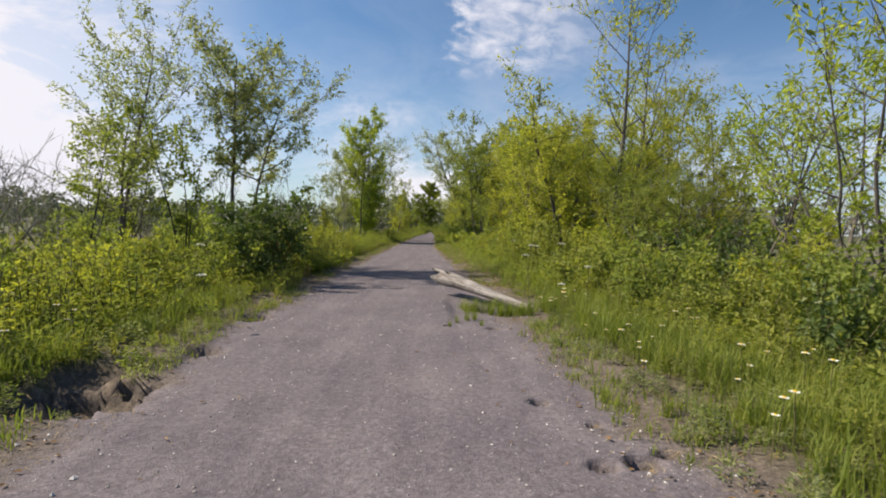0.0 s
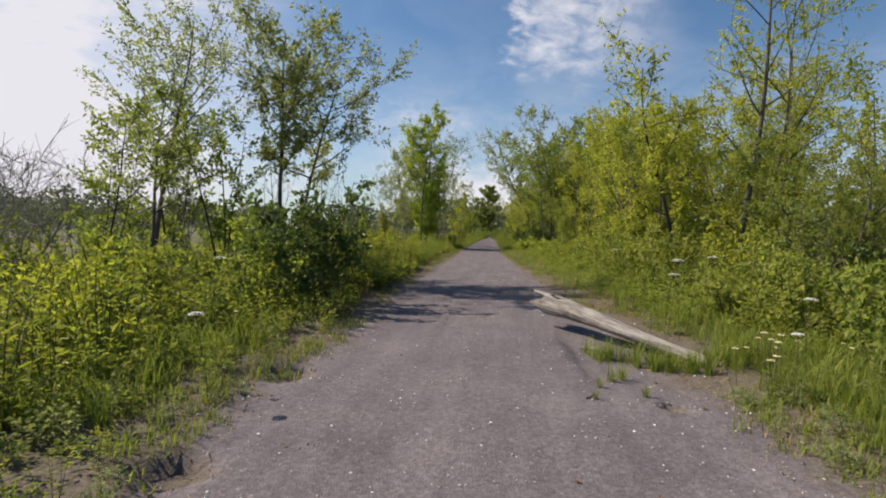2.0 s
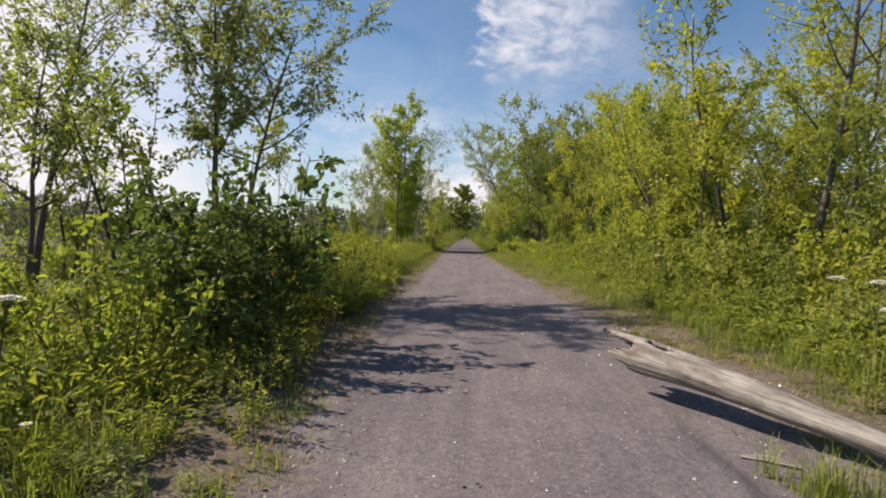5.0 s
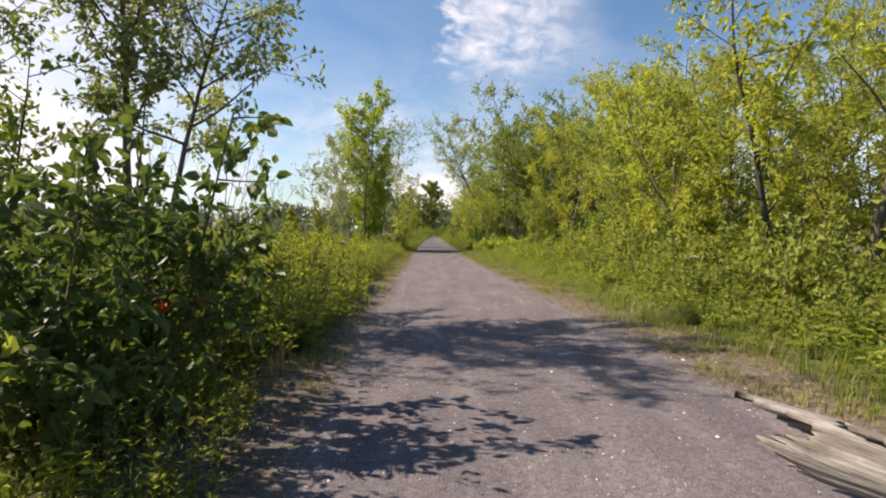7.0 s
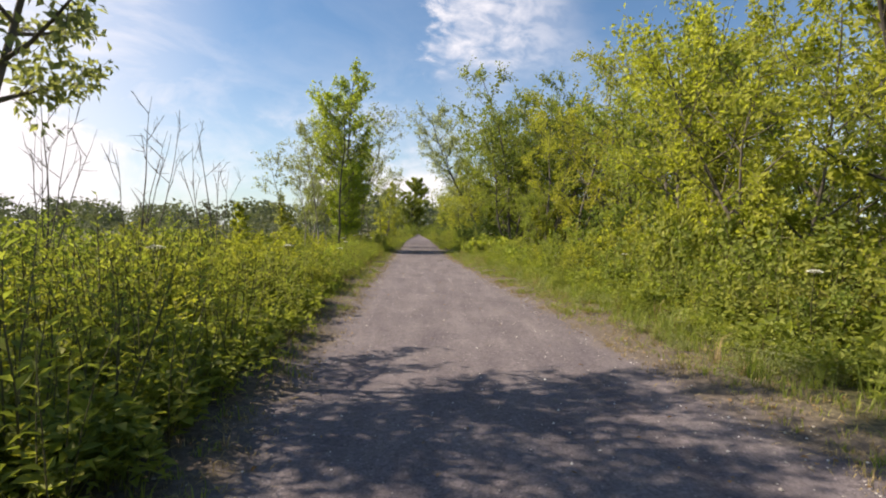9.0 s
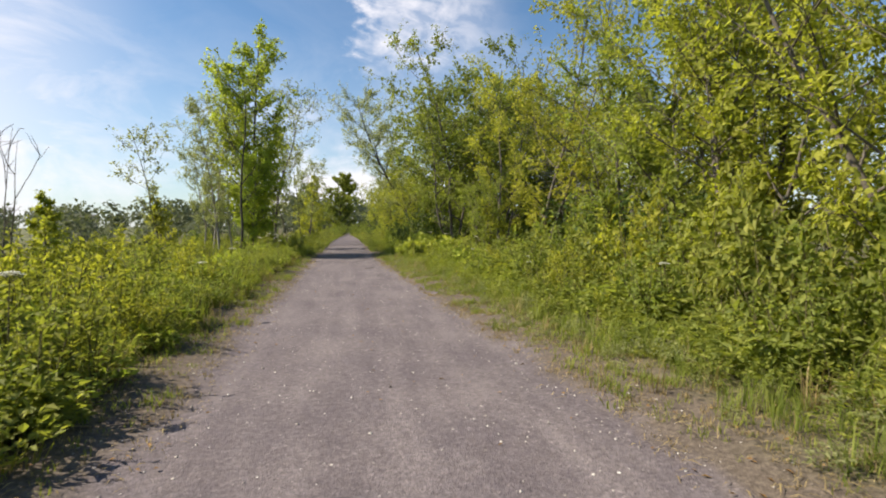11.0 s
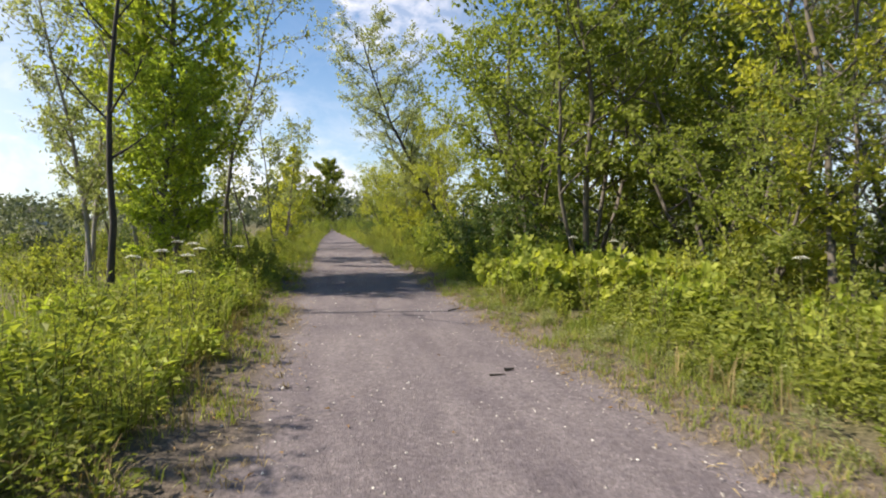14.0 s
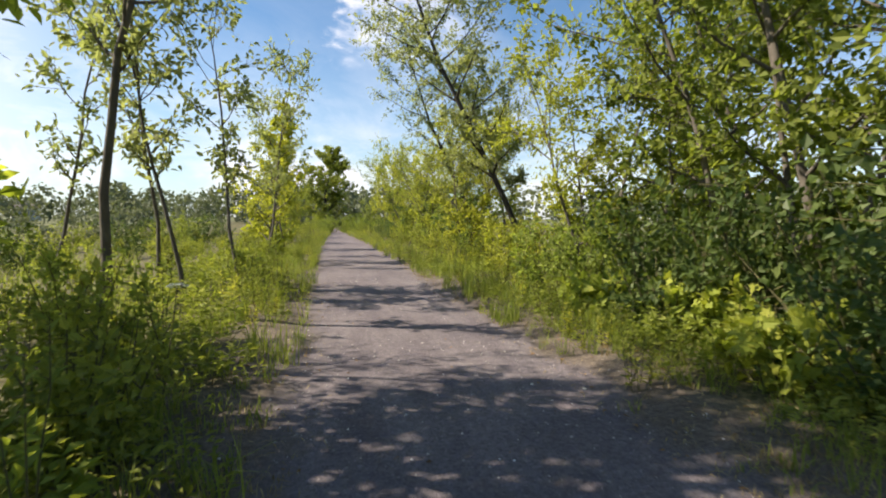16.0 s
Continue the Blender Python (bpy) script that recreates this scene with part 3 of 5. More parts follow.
def build_ground():
    xs = np.concatenate([[-900, -300, -120, -60, -35, -22, -14, -10, -7.5, -5.5, -4.2, -3.4], np.arange(-2.9, 0.08, 0.045), np.arange(0.1, 0.8, 0.02), np.arange(0.82, 1.61, 0.045), [2.0, 2.6, 3.4, 4.5, 6, 8, 11, 15, 22, 35, 60, 120, 300, 900]])
    ys = np.concatenate([[-700, -200, -60, -20, -8, -4, -1], np.arange(0.4, 2.7, 0.045), np.arange(2.7, 4.2, 0.022), np.arange(4.2, 8.5, 0.045), np.arange(8.5, 18, 0.08), np.arange(18, 30, 0.11), np.arange(30, 48, 0.3), np.arange(48, 72, 1.0), [76, 84, 95, 120, 160, 240, 400, 900, 2500]])
    verts, cols = [], []
    for y in ys:
        for x in xs:
            verts.append((x, y, land(x, y)))
            cols.append((*cover_of(x, y), 1.0))
    nx = len(xs)
    k, i = np.meshgrid(np.arange(len(ys) - 1), np.arange(nx - 1), indexing="ij")
    q = np.stack([k * nx + i, k * nx + i + 1, (k + 1) * nx + i + 1, (k + 1) * nx + i], -1).reshape(-1, 4)
    b = Buf()
    b.add(verts, q)
    me = b.mesh("ground", GROUND, True)
    me.attributes.new("cover", "FLOAT_COLOR", "POINT").data.foreach_set("color", np.array(cols, np.float32).ravel())
    tagged(new("ground", me), "grey crushed-stone trail with brown soil verges and green field", "ground", kind="structure")


build_ground()


# ---------------------------------------------------------------- the fallen log
def build_log():
    tip, foot = np.array([-0.36, 7.90, 0.222]), np.array([0.80, 6.42, -0.01])
    length = float(np.linalg.norm(foot - tip))
    rings, sides = 60, 56
    b = Buf()
    rng = np.random.default_rng(4)
    jag = []
    for i in range(sides):
        a = 2 * math.pi * i / sides
        notch = np.interp(math.degrees(a), [0, 40, 70, 95, 125, 150, 175, 195, 220, 270, 320, 360], [0.16, 0.07, 0.0, 0.10, 0.24, 0.22, 0.14, 0.10, 0.20, 0.26, 0.22, 0.16])
        jag.append(notch + 0.06 * abs(noise.noise(Vector((math.cos(a) * 6, math.sin(a) * 6, 3.1)))) + 0.09 * (rng.random() if i % 2 == 0 else 0.1))
    v = []
    for k in range(rings):
        u = k / (rings - 1)
        for i in range(sides):
            a = 2 * math.pi * i / sides
            x = u * length
            if u < 0.3:
                x = jag[i] + x * (1 - jag[i] / (0.3 * length))
            r = 0.092 - 0.050 * u + 0.007 * math.sin(5 * u + 1)
            r *= 1 + 0.13 * noise.noise(Vector((x * 1.3, math.cos(a) * 1.4, math.sin(a) * 1.4))) + 0.08 * noise.noise(Vector((x * 2.4, math.cos(a) * 5, math.sin(a) * 5))) + 0.03 * noise.noise(Vector((x * 2.0, math.cos(a) * 14, math.sin(a) * 14)))
            w = x / length
            if w < 0.17:
                r *= 0.80 + 1.18 * w + 0.05 * math.sin(a * 11) * (1 - w / 0.17)
            sag = 0.010 * math.sin(u * 6)
            v.append((x, r * math.cos(a), r * math.sin(a) * 0.9 + sag))
    faces = []
    for k in range(rings - 1):
        for i in range(sides):
            a = (i + 0.5) / sides * 360
            u = k / (rings - 1)
            if 0.08 < u < 0.25 and abs(a - 98) < 24 * (1 - abs(u - 0.15) / 0.11) + 4:
                continue
            j = (i + 1) % sides
            faces.append((k * sides + i, k * sides + j, (k + 1) * sides + j, (k + 1) * sides + i))
    b.add(v, faces)
    root = thing("fallen_log", "weathered grey hollow log with splintered end lying on the verge", "log")
    body = part("trunk_shell", b, WOOD, root, "", True)
    sol = body.modifiers.new("thickness", "SOLIDIFY")
    sol.thickness, sol.offset = 0.024, -1
    way = foot - tip
    m = Matrix.Translation(tip) @ Vector(way).to_track_quat("X", "Z").to_matrix().to_4x4()
    root.matrix_basis = m
    # the bark flake that lies under it
    fl = Buf()
    tube(fl, [(0, 0, 0), (0.10, 0.01, 0.005), (0.2, 0.0, 0)], [0.006, 0.018, 0.005], 6)
    piece = thing("bark_piece", "loose grey strip of bark lying under the log", "bark")
    part("strip", fl, WOOD, piece)
    piece.matrix_basis = Matrix.Translation((-0.02, 6.98, land(-0.02, 6.98) + 0.008)) @ Matrix.Rotation(-0.5, 4, "Z")


build_log()

# ---------------------------------------------------------------- trees: the left side
make = make_tree
treeA = make("tree", "thin young tree with sparse grey-green leaves above low bushes", 11, 4.1, 1.45, lean=(-0.24, 0.0), stems=2, splay=0.24, first=0.36, limbs=16, twigs=12, leaves=20,
             leaf=("lance", 0.062, 0.034), leaf_mat=LEAF_PALE, bark=BARK, radius=0.045, group="young trees")
put(treeA, -5.6, 10.2, 0.0)
treeB = make("tree", "young tree with forked grey trunk and airy pale leaves", 23, 3.9, 1.4, lean=(0.06, 0.10), stems=2, splay=0.22, first=0.46, limbs=18, twigs=13, leaves=27,
             leaf=("lance", 0.068, 0.038), leaf_mat=LEAF_PALE, bark=BARK, radius=0.052, group="young trees", up=0.55)
put(treeB, -3.95, 11.1, 0.0, 0.94)
treeB2 = make("sapling", "slender leafy sapling among bushes", 37, 2.6, 0.75, stems=3, splay=0.25, limbs=8, twigs=8, leaves=11, leaf=("broad", 0.06, 0.036), leaf_mat=LEAF_GREEN, bark=BARK_DARK, radius=0.02)
put(treeB2, -4.4, 10.1, 0)
put_copy(treeB2, -6.4, 11.8, 1.0, 1.1)
put_copy(treeB2, -5.2, 8.6, 2.0, 0.85)
treeC = make("tree", "tall columnar tree dense with yellow-green leaves", 5, 5.8, 1.32, stems=2, splay=0.06, lean=(-0.02, 0.0), first=0.13, limbs=38, twigs=14, leaves=14, up=0.55,
             leaf=("broad", 0.082, 0.056), leaf_mat=LEAF_LIME, bark=BARK, radius=0.058, profile=0.45, spread_leaf=0.06)
put(treeC, -3.60, 26.4, 0.3)
# half-size copy added to shade the trail, in place of low near boughs
put_copy(treeC, -3.55, 25.35, 2.0, 0.5)
slim = make("tree", "slim roadside tree with light airy foliage", 51, 4.6, 1.05, first=0.36, limbs=18, twigs=10, leaves=11, leaf=("broad", 0.065, 0.038), leaf_mat=LEAF_PALE,
            bark=BARK, radius=0.038, stems=1, splay=0.14, wobble=0.15, lean=(0.10, 0), group="slim trees")
put(slim, -3.40, 28.7, 0.0, 1.12)
slim2 = make("tree", "slim young tree with thin grey stem and airy leaves", 53, 3.4, 0.8, first=0.32, limbs=14, twigs=8, leaves=10, leaf=("broad", 0.075, 0.04), leaf_mat=LEAF_PALE,
             bark=BARK, radius=0.022, wobble=0.16, lean=(-0.05, 0), group="slim trees")
put(slim2, -2.65, 30.3, 0.0)
for x, y, a, s in ((-3.1, 29.9, 1.2, 1.05), (-3.7, 31.2, 2.4, 1.2), (-2.7, 33.5, 3.3, 1.0), (-4.6, 30.6, 4.0, 1.1), (-2.55, 36.0, 0.5, 1.0), (-5.2, 28.6, 2.2, 1.0)):
    put_copy(slim2, x, y, a, s)
grey_tree = make("tree", "wispy tree with thin grey-green foliage", 61, 4.3, 0.95, first=0.2, limbs=19, twigs=11, leaves=20, leaf=("lance", 0.065, 0.028), leaf_mat=LEAF_PALE, bark=BARK_PALE, radius=0.035, up=0.9)
put(grey_tree, -4.75, 26.6, 0.2, 0.95)
put_copy(grey_tree, -5.3, 27.8, 1.9, 0.75)
# next two are extra trees, added to cast shade on the trail
put_copy(grey_tree, -4.4, 25.6, 3.1, 0.95)
put_copy(grey_tree, -4.5, 27.7, 4.6, 1.0)
dead = make("dead_tree", "bare dead tree with dark trunk and thin branches", 71, 4.2, 1.1, first=0.3, limbs=11, twigs=8, leaves=0, bark=BARK_DARK, radius=0.034, up=0.9, wobble=0.16)
put(dead, -3.5, 23.6, 0.4)
bright = make("small_tree", "small conical tree with bright yellow-green leaves", 81, 2.9, 0.7, first=0.08, limbs=20, twigs=9, leaves=16, leaf=("broad", 0.075, 0.05), leaf_mat=LEAF_YELLOW, bark=BARK, radius=0.03, profile=0.2)
put(bright, -2.75, 34.5, 0.0, 1.05)
put_copy(bright, -3.0, 38.5, 1.0, 1.0)
put_copy(bright, -4.0, 16.4, 1.0, 0.42)
put_copy(slim2, -4.35, 21.1, 2.0, 0.74)
put_copy(bright, -4.35, 21.0, 2.0, 0.5)
far_round = make("tree", "broad dark green tree at the end of the trail", 91, 5.6, 1.9, first=0.05, limbs=36, twigs=14, leaves=26, up=0.45, leaf=("lance", 0.15, 0.10), leaf_mat=LEAF_FRESH, bark=BARK_DARK, radius=0.09, profile=0.3)
put(far_round, -1.9, 62.0, 0.0, 1.0)
put_copy(far_round, -3.6, 52.0, 2.0, 0.45)

# dead stalks standing in the meadow
stalk = make("dead_shrub", "bare grey upright stalks of a dead shrub", 101, 2.1, 0.35, category="shrub", stems=5, splay=0.22, first=0.3, limbs=5, twigs=3, leaves=0, bark=BARK, radius=0.012, up=1.6, group="dead shrubs")
put(stalk, -4.7, 14.8, 0.0, 1.2)
for x, y, a, s in ((-5.7, 14.6, 1.0, 1.3), (-4.3, 16.2, 2.0, 1.15), (-7.4, 14.2, 3.0, 1.1), (-6.6, 13.0, 4.0, 1.0), (-5.9, 11.6, 5.0, 1.05)):
    put_copy(stalk, x, y, a, s)

# ---------------------------------------------------------------- trees: the right side
ashes = []
for i, (sd, h, sp, st, mt) in enumerate(((201, 3.9, 1.25, 3, LEAF_YELLOW), (202, 3.4, 1.15, 3, LEAF_YELLOW), (203, 4.3, 1.3, 2, LEAF_YELLOW), (204, 3.0, 1.1, 3, LEAF_GREEN))):
    ashes.append(make("tree", "many-stemmed tree with yellow-green leaves in a dense hedgerow" if mt is LEAF_YELLOW else "many-stemmed green tree in a dense hedgerow", sd, h, sp, stems=st, splay=0.38, first=0.16, limbs=12, twigs=11, leaves=23,
                      leaf=("lance", 0.062, 0.034), leaf_mat=mt, bark=BARK, radius=0.032, up=0.75, group="hedgerow trees"))
spots = [(2.1, 12.9, 1, 0.95), (1.9, 14.6, 0, 0.95), (2.8, 15.4, 2, 1.0), (2.7, 16.0, 3, 1.2), (3.3, 19.0, 1, 0.95), (2.9, 17.6, 3, 1.1), (1.75, 18.9, 2, 1.05), (3.4, 13.6, 3, 1.05), (3.9, 16.2, 0, 0.95),
         (3.2, 10.2, 3, 0.72), (3.6, 12.0, 1, 0.8), (5.6, 17.6, 3, 1.1), (2.9, 9.0, 3, 0.55), (4.6, 11.0, 0, 0.6), (3.8, 16.4, 2, 0.9), (5.2, 15.4, 2, 1.1), (5.6, 12.8, 1, 1.05), (4.4, 13.0, 2, 0.9)]
spots += [(1.5, 30.2, 1, 1.0), (1.0, 35.0, 0, 0.9), (1.2, 38.5, 1, 0.85), (0.9, 41.5, 3, 1.0),
         (1.0, 45.0, 1, 0.95), (1.3, 49.0, 0, 1.0), (2.2, 54.0, 2, 1.1), (-2.9, 42.0, 3, 0.6), (-3.2, 47.0, 1, 0.6), (0.6, 52.0, 3, 0.6), (2.6, 36.5, 2, 1.05), (2.4, 43.0, 0, 1.1)]
for n, (x, y, k, s) in enumerate(spots):
    if [q[2] for q in spots[:n]].count(k) == 0:
        put(ashes[k], x, y, n * 1.3, s)
    else:
        put_copy(ashes[k], x, y, n * 1.3, s)
treeD = make("tree", "tall open-crowned tree rising above the hedgerow", 211, 5.3, 1.5, stems=2, splay=0.2, first=0.3, limbs=15, twigs=9, leaves=11, leaf=("lance", 0.09, 0.036), leaf_mat=LEAF_YELLOW, bark=BARK, radius=0.05, up=0.8)
put(treeD, 3.1, 11.4, 0.5)
put_copy(treeD, 4.7, 14.5, 2.5, 0.95)
treeE = make("tree", "leaning young tree with yellow-green crown", 213, 3.5, 1.0, lean=(-0.42, -0.05), first=0.3, limbs=13, twigs=9, leaves=16, leaf=("lance", 0.085, 0.038), leaf_mat=LEAF_YELLOW, bark=BARK_DARK, radius=0.04)
put(treeE, 2.35, 11.6, 0.0)
thin = make("tree", "thin open tree with few light green leaves on crooked branches", 215, 3.6, 1.0, stems=3, splay=0.45, first=0.3, limbs=9, twigs=7, leaves=8, leaf=("lance", 0.085, 0.034), leaf_mat=LEAF_LIME, bark=BARK, radius=0.028, wobble=0.16, group="thin trees")
put(thin, 4.3, 9.0, 0.0)
for x, y, a, s in ((4.4, 7.2, 2.0, 1.0), (5.6, 9.6, 3.0, 0.95), (5.4, 7.9, 4.4, 0.8), (6.4, 11.5, 1.0, 1.0), (3.6, 6.0, 5.2, 0.9)):
    put_copy(thin, x, y, a, s)
bare = make("bare_shrub", "leafless grey tangle of twigs behind the hedgerow", 217, 1.9, 0.7, category="shrub", stems=4, splay=0.5, first=0.15, limbs=9, twigs=9, leaves=0, bark=BARK_PALE, radius=0.014, wobble=0.18, group="bare shrubs")
put(bare, 5.2, 8.6, 0)
for x, y, a, s in ((6.0, 8.0, 1, 1.1), (6.6, 9.4, 2, 1.2), (4.9, 10.4, 3, 1.0), (7.2, 10.6, 4, 1.3), (6.2, 6.6, 5, 1.0), (7.4, 8.2, 0.5, 1.2), (5.4, 12.5, 1.5, 1.0)):
    put_copy(bare, x, y, a, s)
deadF = make("dead_tree", "half-dead tree with dark trunk and drooping bleached branches", 221, 4.0, 1.6, first=0.34, limbs=26, twigs=24, leaves=0, bark=BARK_DARK, limb_bark=BARK_PALE, radius=0.075, up=0.12, wobble=0.22, lean=(0.06, 0.0))
put(deadF, 4.6, 22.4, 2.6)
put_copy(thin, 5.6, 23.0, 1.1, 1.05)
put_copy(bare, 5.0, 22.9, 0.4, 1.7)
put_copy(bare, 4.4, 23.2, 2.4, 1.9)
put_copy(ashes[1], 6.0, 21.4, 0.4, 0.95)
put_copy(ashes[3], 6.4, 20.0, 2.4, 0.9)
put_copy(ashes[3], 1.75, 22.0, 1.4, 0.62)
put_copy(ashes[0], 6.2, 23.6, 5.4, 1.15)
put_copy(bare, 5.0, 21.0, 4.4, 1.8)
shade = make("tree", "broad tree with several dark trunks and deep green crown", 231, 5.6, 1.8, stems=4, splay=0.34, first=0.2, wobble=0.15, limbs=12, twigs=12, leaves=19, leaf=("lance", 0.085, 0.054), leaf_mat=LEAF_FRESH, bark=BARK, radius=0.046, up=0.55, group="shade trees")
put(shade, 1.65, 24.7, 0.0)
shade2 = make("tree", "green tree with low spreading leafy boughs", 233, 4.6, 1.7, stems=2, splay=0.2, first=0.1, limbs=16, twigs=12, leaves=18, leaf=("lance", 0.09, 0.054), leaf_mat=LEAF_FRESH, bark=BARK, radius=0.045, up=0.45, wobble=0.14, group="shade trees")
put(shade2, 3.1, 24.2, 0.0)
for ob, x, y, a, s in ((shade, 2.5, 23.4, 1.7, 0.85), (ashes[2], 1.95, 21.4, 2.9, 1.0), (shade2, 3.4, 26.4, 3.9, 1.1), (shade, 1.9, 27.4, 4.2, 1.0), (shade2, 2.6, 29.0, 2.0, 1.1), (shade, 3.6, 31.0, 3.0, 1.0), (shade2, 5.4, 23.6, 1.2, 0.9), (shade2, 4.6, 25.4, 0.6, 0.95), (shade, 5.6, 25.8, 2.2, 0.85), (shade2, 6.2, 28.0, 2.2, 1.0), (shade2, 4.2, 32.5, 4.2, 1.0), (shade, 4.9, 28.0, 5.4, 1.05)):
    put_copy(ob, x, y, a, s)
treeM = make("tree", "leaning tree with dark trunk and pale airy leaves over the trail", 241, 6.6, 1.75, lean=(-0.62, -0.10), first=0.22, limbs=27, twigs=13, leaves=31, leaf=("lance", 0.075, 0.045), leaf_mat=LEAF_PALE, bark=BARK_DARK, radius=0.065)
put(treeM, 1.95, 33.4, 0.0)
put_copy(treeM, 2.3, 37.5, 0.2, 0.9)

# ---------------------------------------------------------------- shrubs
rs = np.random.default_rng(77)
dogwood = make_shrub("dogwood", "dense dark green dogwood bush with broad leaves beside the trail", 301, 1.05, 1.15, stems=16, twigs=9, leaves=22, leaf=("broad", 0.055, 0.036), leaf_mat=LEAF_DARK, group="dogwoods")
put(dogwood, -2.56, 8.05, 0.0, 0.95)
put_copy(dogwood, -2.9, 8.7, 1.3, 0.85)


def build_spray():
    """The dogwood shoot that reaches over the trail."""
    rng = np.random.default_rng(9)
    root = thing("dogwood", "tall dogwood shoots with broad dark leaves leaning over the trail", "shrub", "dogwoods")
    wood, crown = Buf(), Buf()
    for base, way, ln in (((-2.45, 8.35, 0), (0.26, -0.05, 1.0), 1.32), ((-2.62, 8.5, 0), (0.05, 0.05, 1.0), 1.38), ((-2.75, 8.25, 0), (-0.1, 0.0, 1.0), 1.2), ((-2.35, 8.6, 0), (0.2, 0.1, 1.0), 1.02)):
        st = arc(base, way, ln, 8, rng, 0.06, 0.0)
        tube(wood, st, np.linspace(0.010, 0.003, 8), 5)
        for k in range(10):
            q, d = at(st, rng.uniform(0.45, 0.99))
            tw = arc(q, unit(d * 0.4 + rng.normal(0, 0.6, 3) + np.array([0.45, 0, 0.0])), rng.uniform(0.14, 0.34), 4, rng, 0.12, -0.02)
            tube(wood, tw, np.linspace(0.004, 0.0015, 4), 4)
            leaf_on(crown, tw, 14, rng, (0.066, 0.044), "broad", 0.03, 0.35, 0.1)
    tagged(part("stem", wood, STEM, root), kind="stuff")
    part("foliage", crown, LEAF_DARK, root)


build_spray()
kinds = [make_shrub("shrub", "leafy green shrub in the thicket", 311, 0.95, 1.0, leaves=25, leaf_mat=LEAF_GREEN, leaf=("lance", 0.054, 0.036), group="thicket shrubs"),
         make_shrub("shrub", "yellow-green leafy shrub in the thicket", 312, 0.85, 0.9, leaves=25, leaf_mat=WEED, leaf=("lance", 0.056, 0.032), group="thicket shrubs"),
         make_shrub("shrub", "deep green bushy shrub in the thicket", 313, 1.0, 1.05, leaves=25, leaf_mat=LEAF_DARK, leaf=("lance", 0.058, 0.040), group="thicket shrubs"),
         make_shrub("shrub", "bright yellow-leaved shrub in the thicket", 314, 0.8, 0.8, leaf_mat=LEAF_YELLOW, leaf=("lance", 0.06, 0.034), stems=8, group="thicket shrubs")]
used = set()


def shrub_at(k, x, y, s, sz=1.0):
    a = float(rs.uniform(0, 6.28))
    if k in used:
        o = put_copy(kinds[k], x, y, a, s, sz)
    else:
        o = put(kinds[k], x, y, a, s)
        used.add(k)
    return o


# left thicket: low near the start, sinking to the meadow further on
for y in np.arange(3.4, 12.6, 0.62):
    for c, x in enumerate((-3.0, -3.9, -4.9)):
        if y > 7.4 and c == 0 and y < 8.9:
            continue
        if y < 5.2 and c == 0:
            continue
        shrub_at(int(rs.choice([0, 1, 1, 0, 3])), x + rs.uniform(-0.3, 0.3), y + rs.uniform(-0.25, 0.25), rs.uniform(0.6, 0.98) * (1.0 if y < 9.0 else 0.60))
for y in np.arange(11.2, 24.0, 1.0):
    for x in (-2.75, -3.7, -5.0):
        shrub_at(int(rs.choice([0, 1, 3])), x + rs.uniform(-0.35, 0.35), y + rs.uniform(-0.4, 0.4), rs.uniform(0.42, 0.62) * (1.0 if y < 18 else 0.8))
for y in np.arange(24.5, 56.0, 1.7):
    for x in (-2.9, -4.3):
        shrub_at(int(rs.choice([0, 1, 1])), x + rs.uniform(-0.4, 0.4), y + rs.uniform(-0.5, 0.5), rs.uniform(0.5, 0.8))
for n in range(20):
    x, y = -rs.uniform(5.6, 14), rs.uniform(6, 40)
    shrub_at(int(rs.choice([0, 2])), x, y, rs.uniform(0.6, 1.1))
for n in range(30):
    x, y = -rs.uniform(4.7, 13), rs.uniform(27, 50)
    shrub_at(int(rs.choice([0, 1, 2])), x, y, rs.uniform(0.7, 1.2))
for x, y, s in ((-4.4, 13.6, 0.95), (-5.2, 14.6, 1.05), (-4.9, 16.0, 0.9), (-4.0, 15.4, 0.8), (-6.2, 15.8, 1.1), (-5.6, 12.6, 1.0)):
    shrub_at(1 if s < 1.0 else 0, x, y, s)
# right thicket: a wall of leaves under the hedgerow trees
for y in np.arange(6.0, 23.0, 0.66):
    inner = np.interp(y, [5, 7, 9, 12, 18, 23], [1.75, 1.55, 1.45, 1.25, 1.05, 1.1])
    for c in range(3):
        s = (0.66, 0.95, 1.25)[c] * rs.uniform(0.85, 1.12)
        if y < 8.2:
            s *= 0.85
        if 18.0 < y < 21.8:
            s *= (0.72, 0.72, 0.55)[c]
        if c == 2 and int(round((y - 6.0) / 0.66)) % 3 == 1:
            continue
        shrub_at(int(rs.choice([0, 1, 1, 3] if c < 2 else [0, 2, 3])), inner + 0.15 + 0.62 * c + rs.uniform(-0.2, 0.2), y + rs.uniform(-0.25, 0.25), s)
for x, y, s in ((1.75, 6.3, 0.88), (2.05, 5.6, 0.85), (1.95, 4.9, 0.72), (2.15, 4.3, 0.72), (2.4, 3.7, 0.72), (2.75, 3.3, 0.8), (1.55, 7.0, 0.85), (2.5, 4.6, 0.9), (2.6, 5.9, 1.0), (3.3, 3.7, 0.9), (3.2, 2.9, 0.85), (1.5, 7.9, 0.8), (1.75, 7.3, 0.95), (2.2, 6.6, 1.0), (1.9, 8.4, 0.9), (2.6, 7.6, 1.05), (3.0, 5.4, 1.0), (2.5, 5.2, 0.85), (3.6, 4.6, 0.9), (2.9, 4.2, 0.8)):
    shrub_at(2 if rs.random() < 0.15 else int(rs.choice([0, 1, 1])), x, y, s)
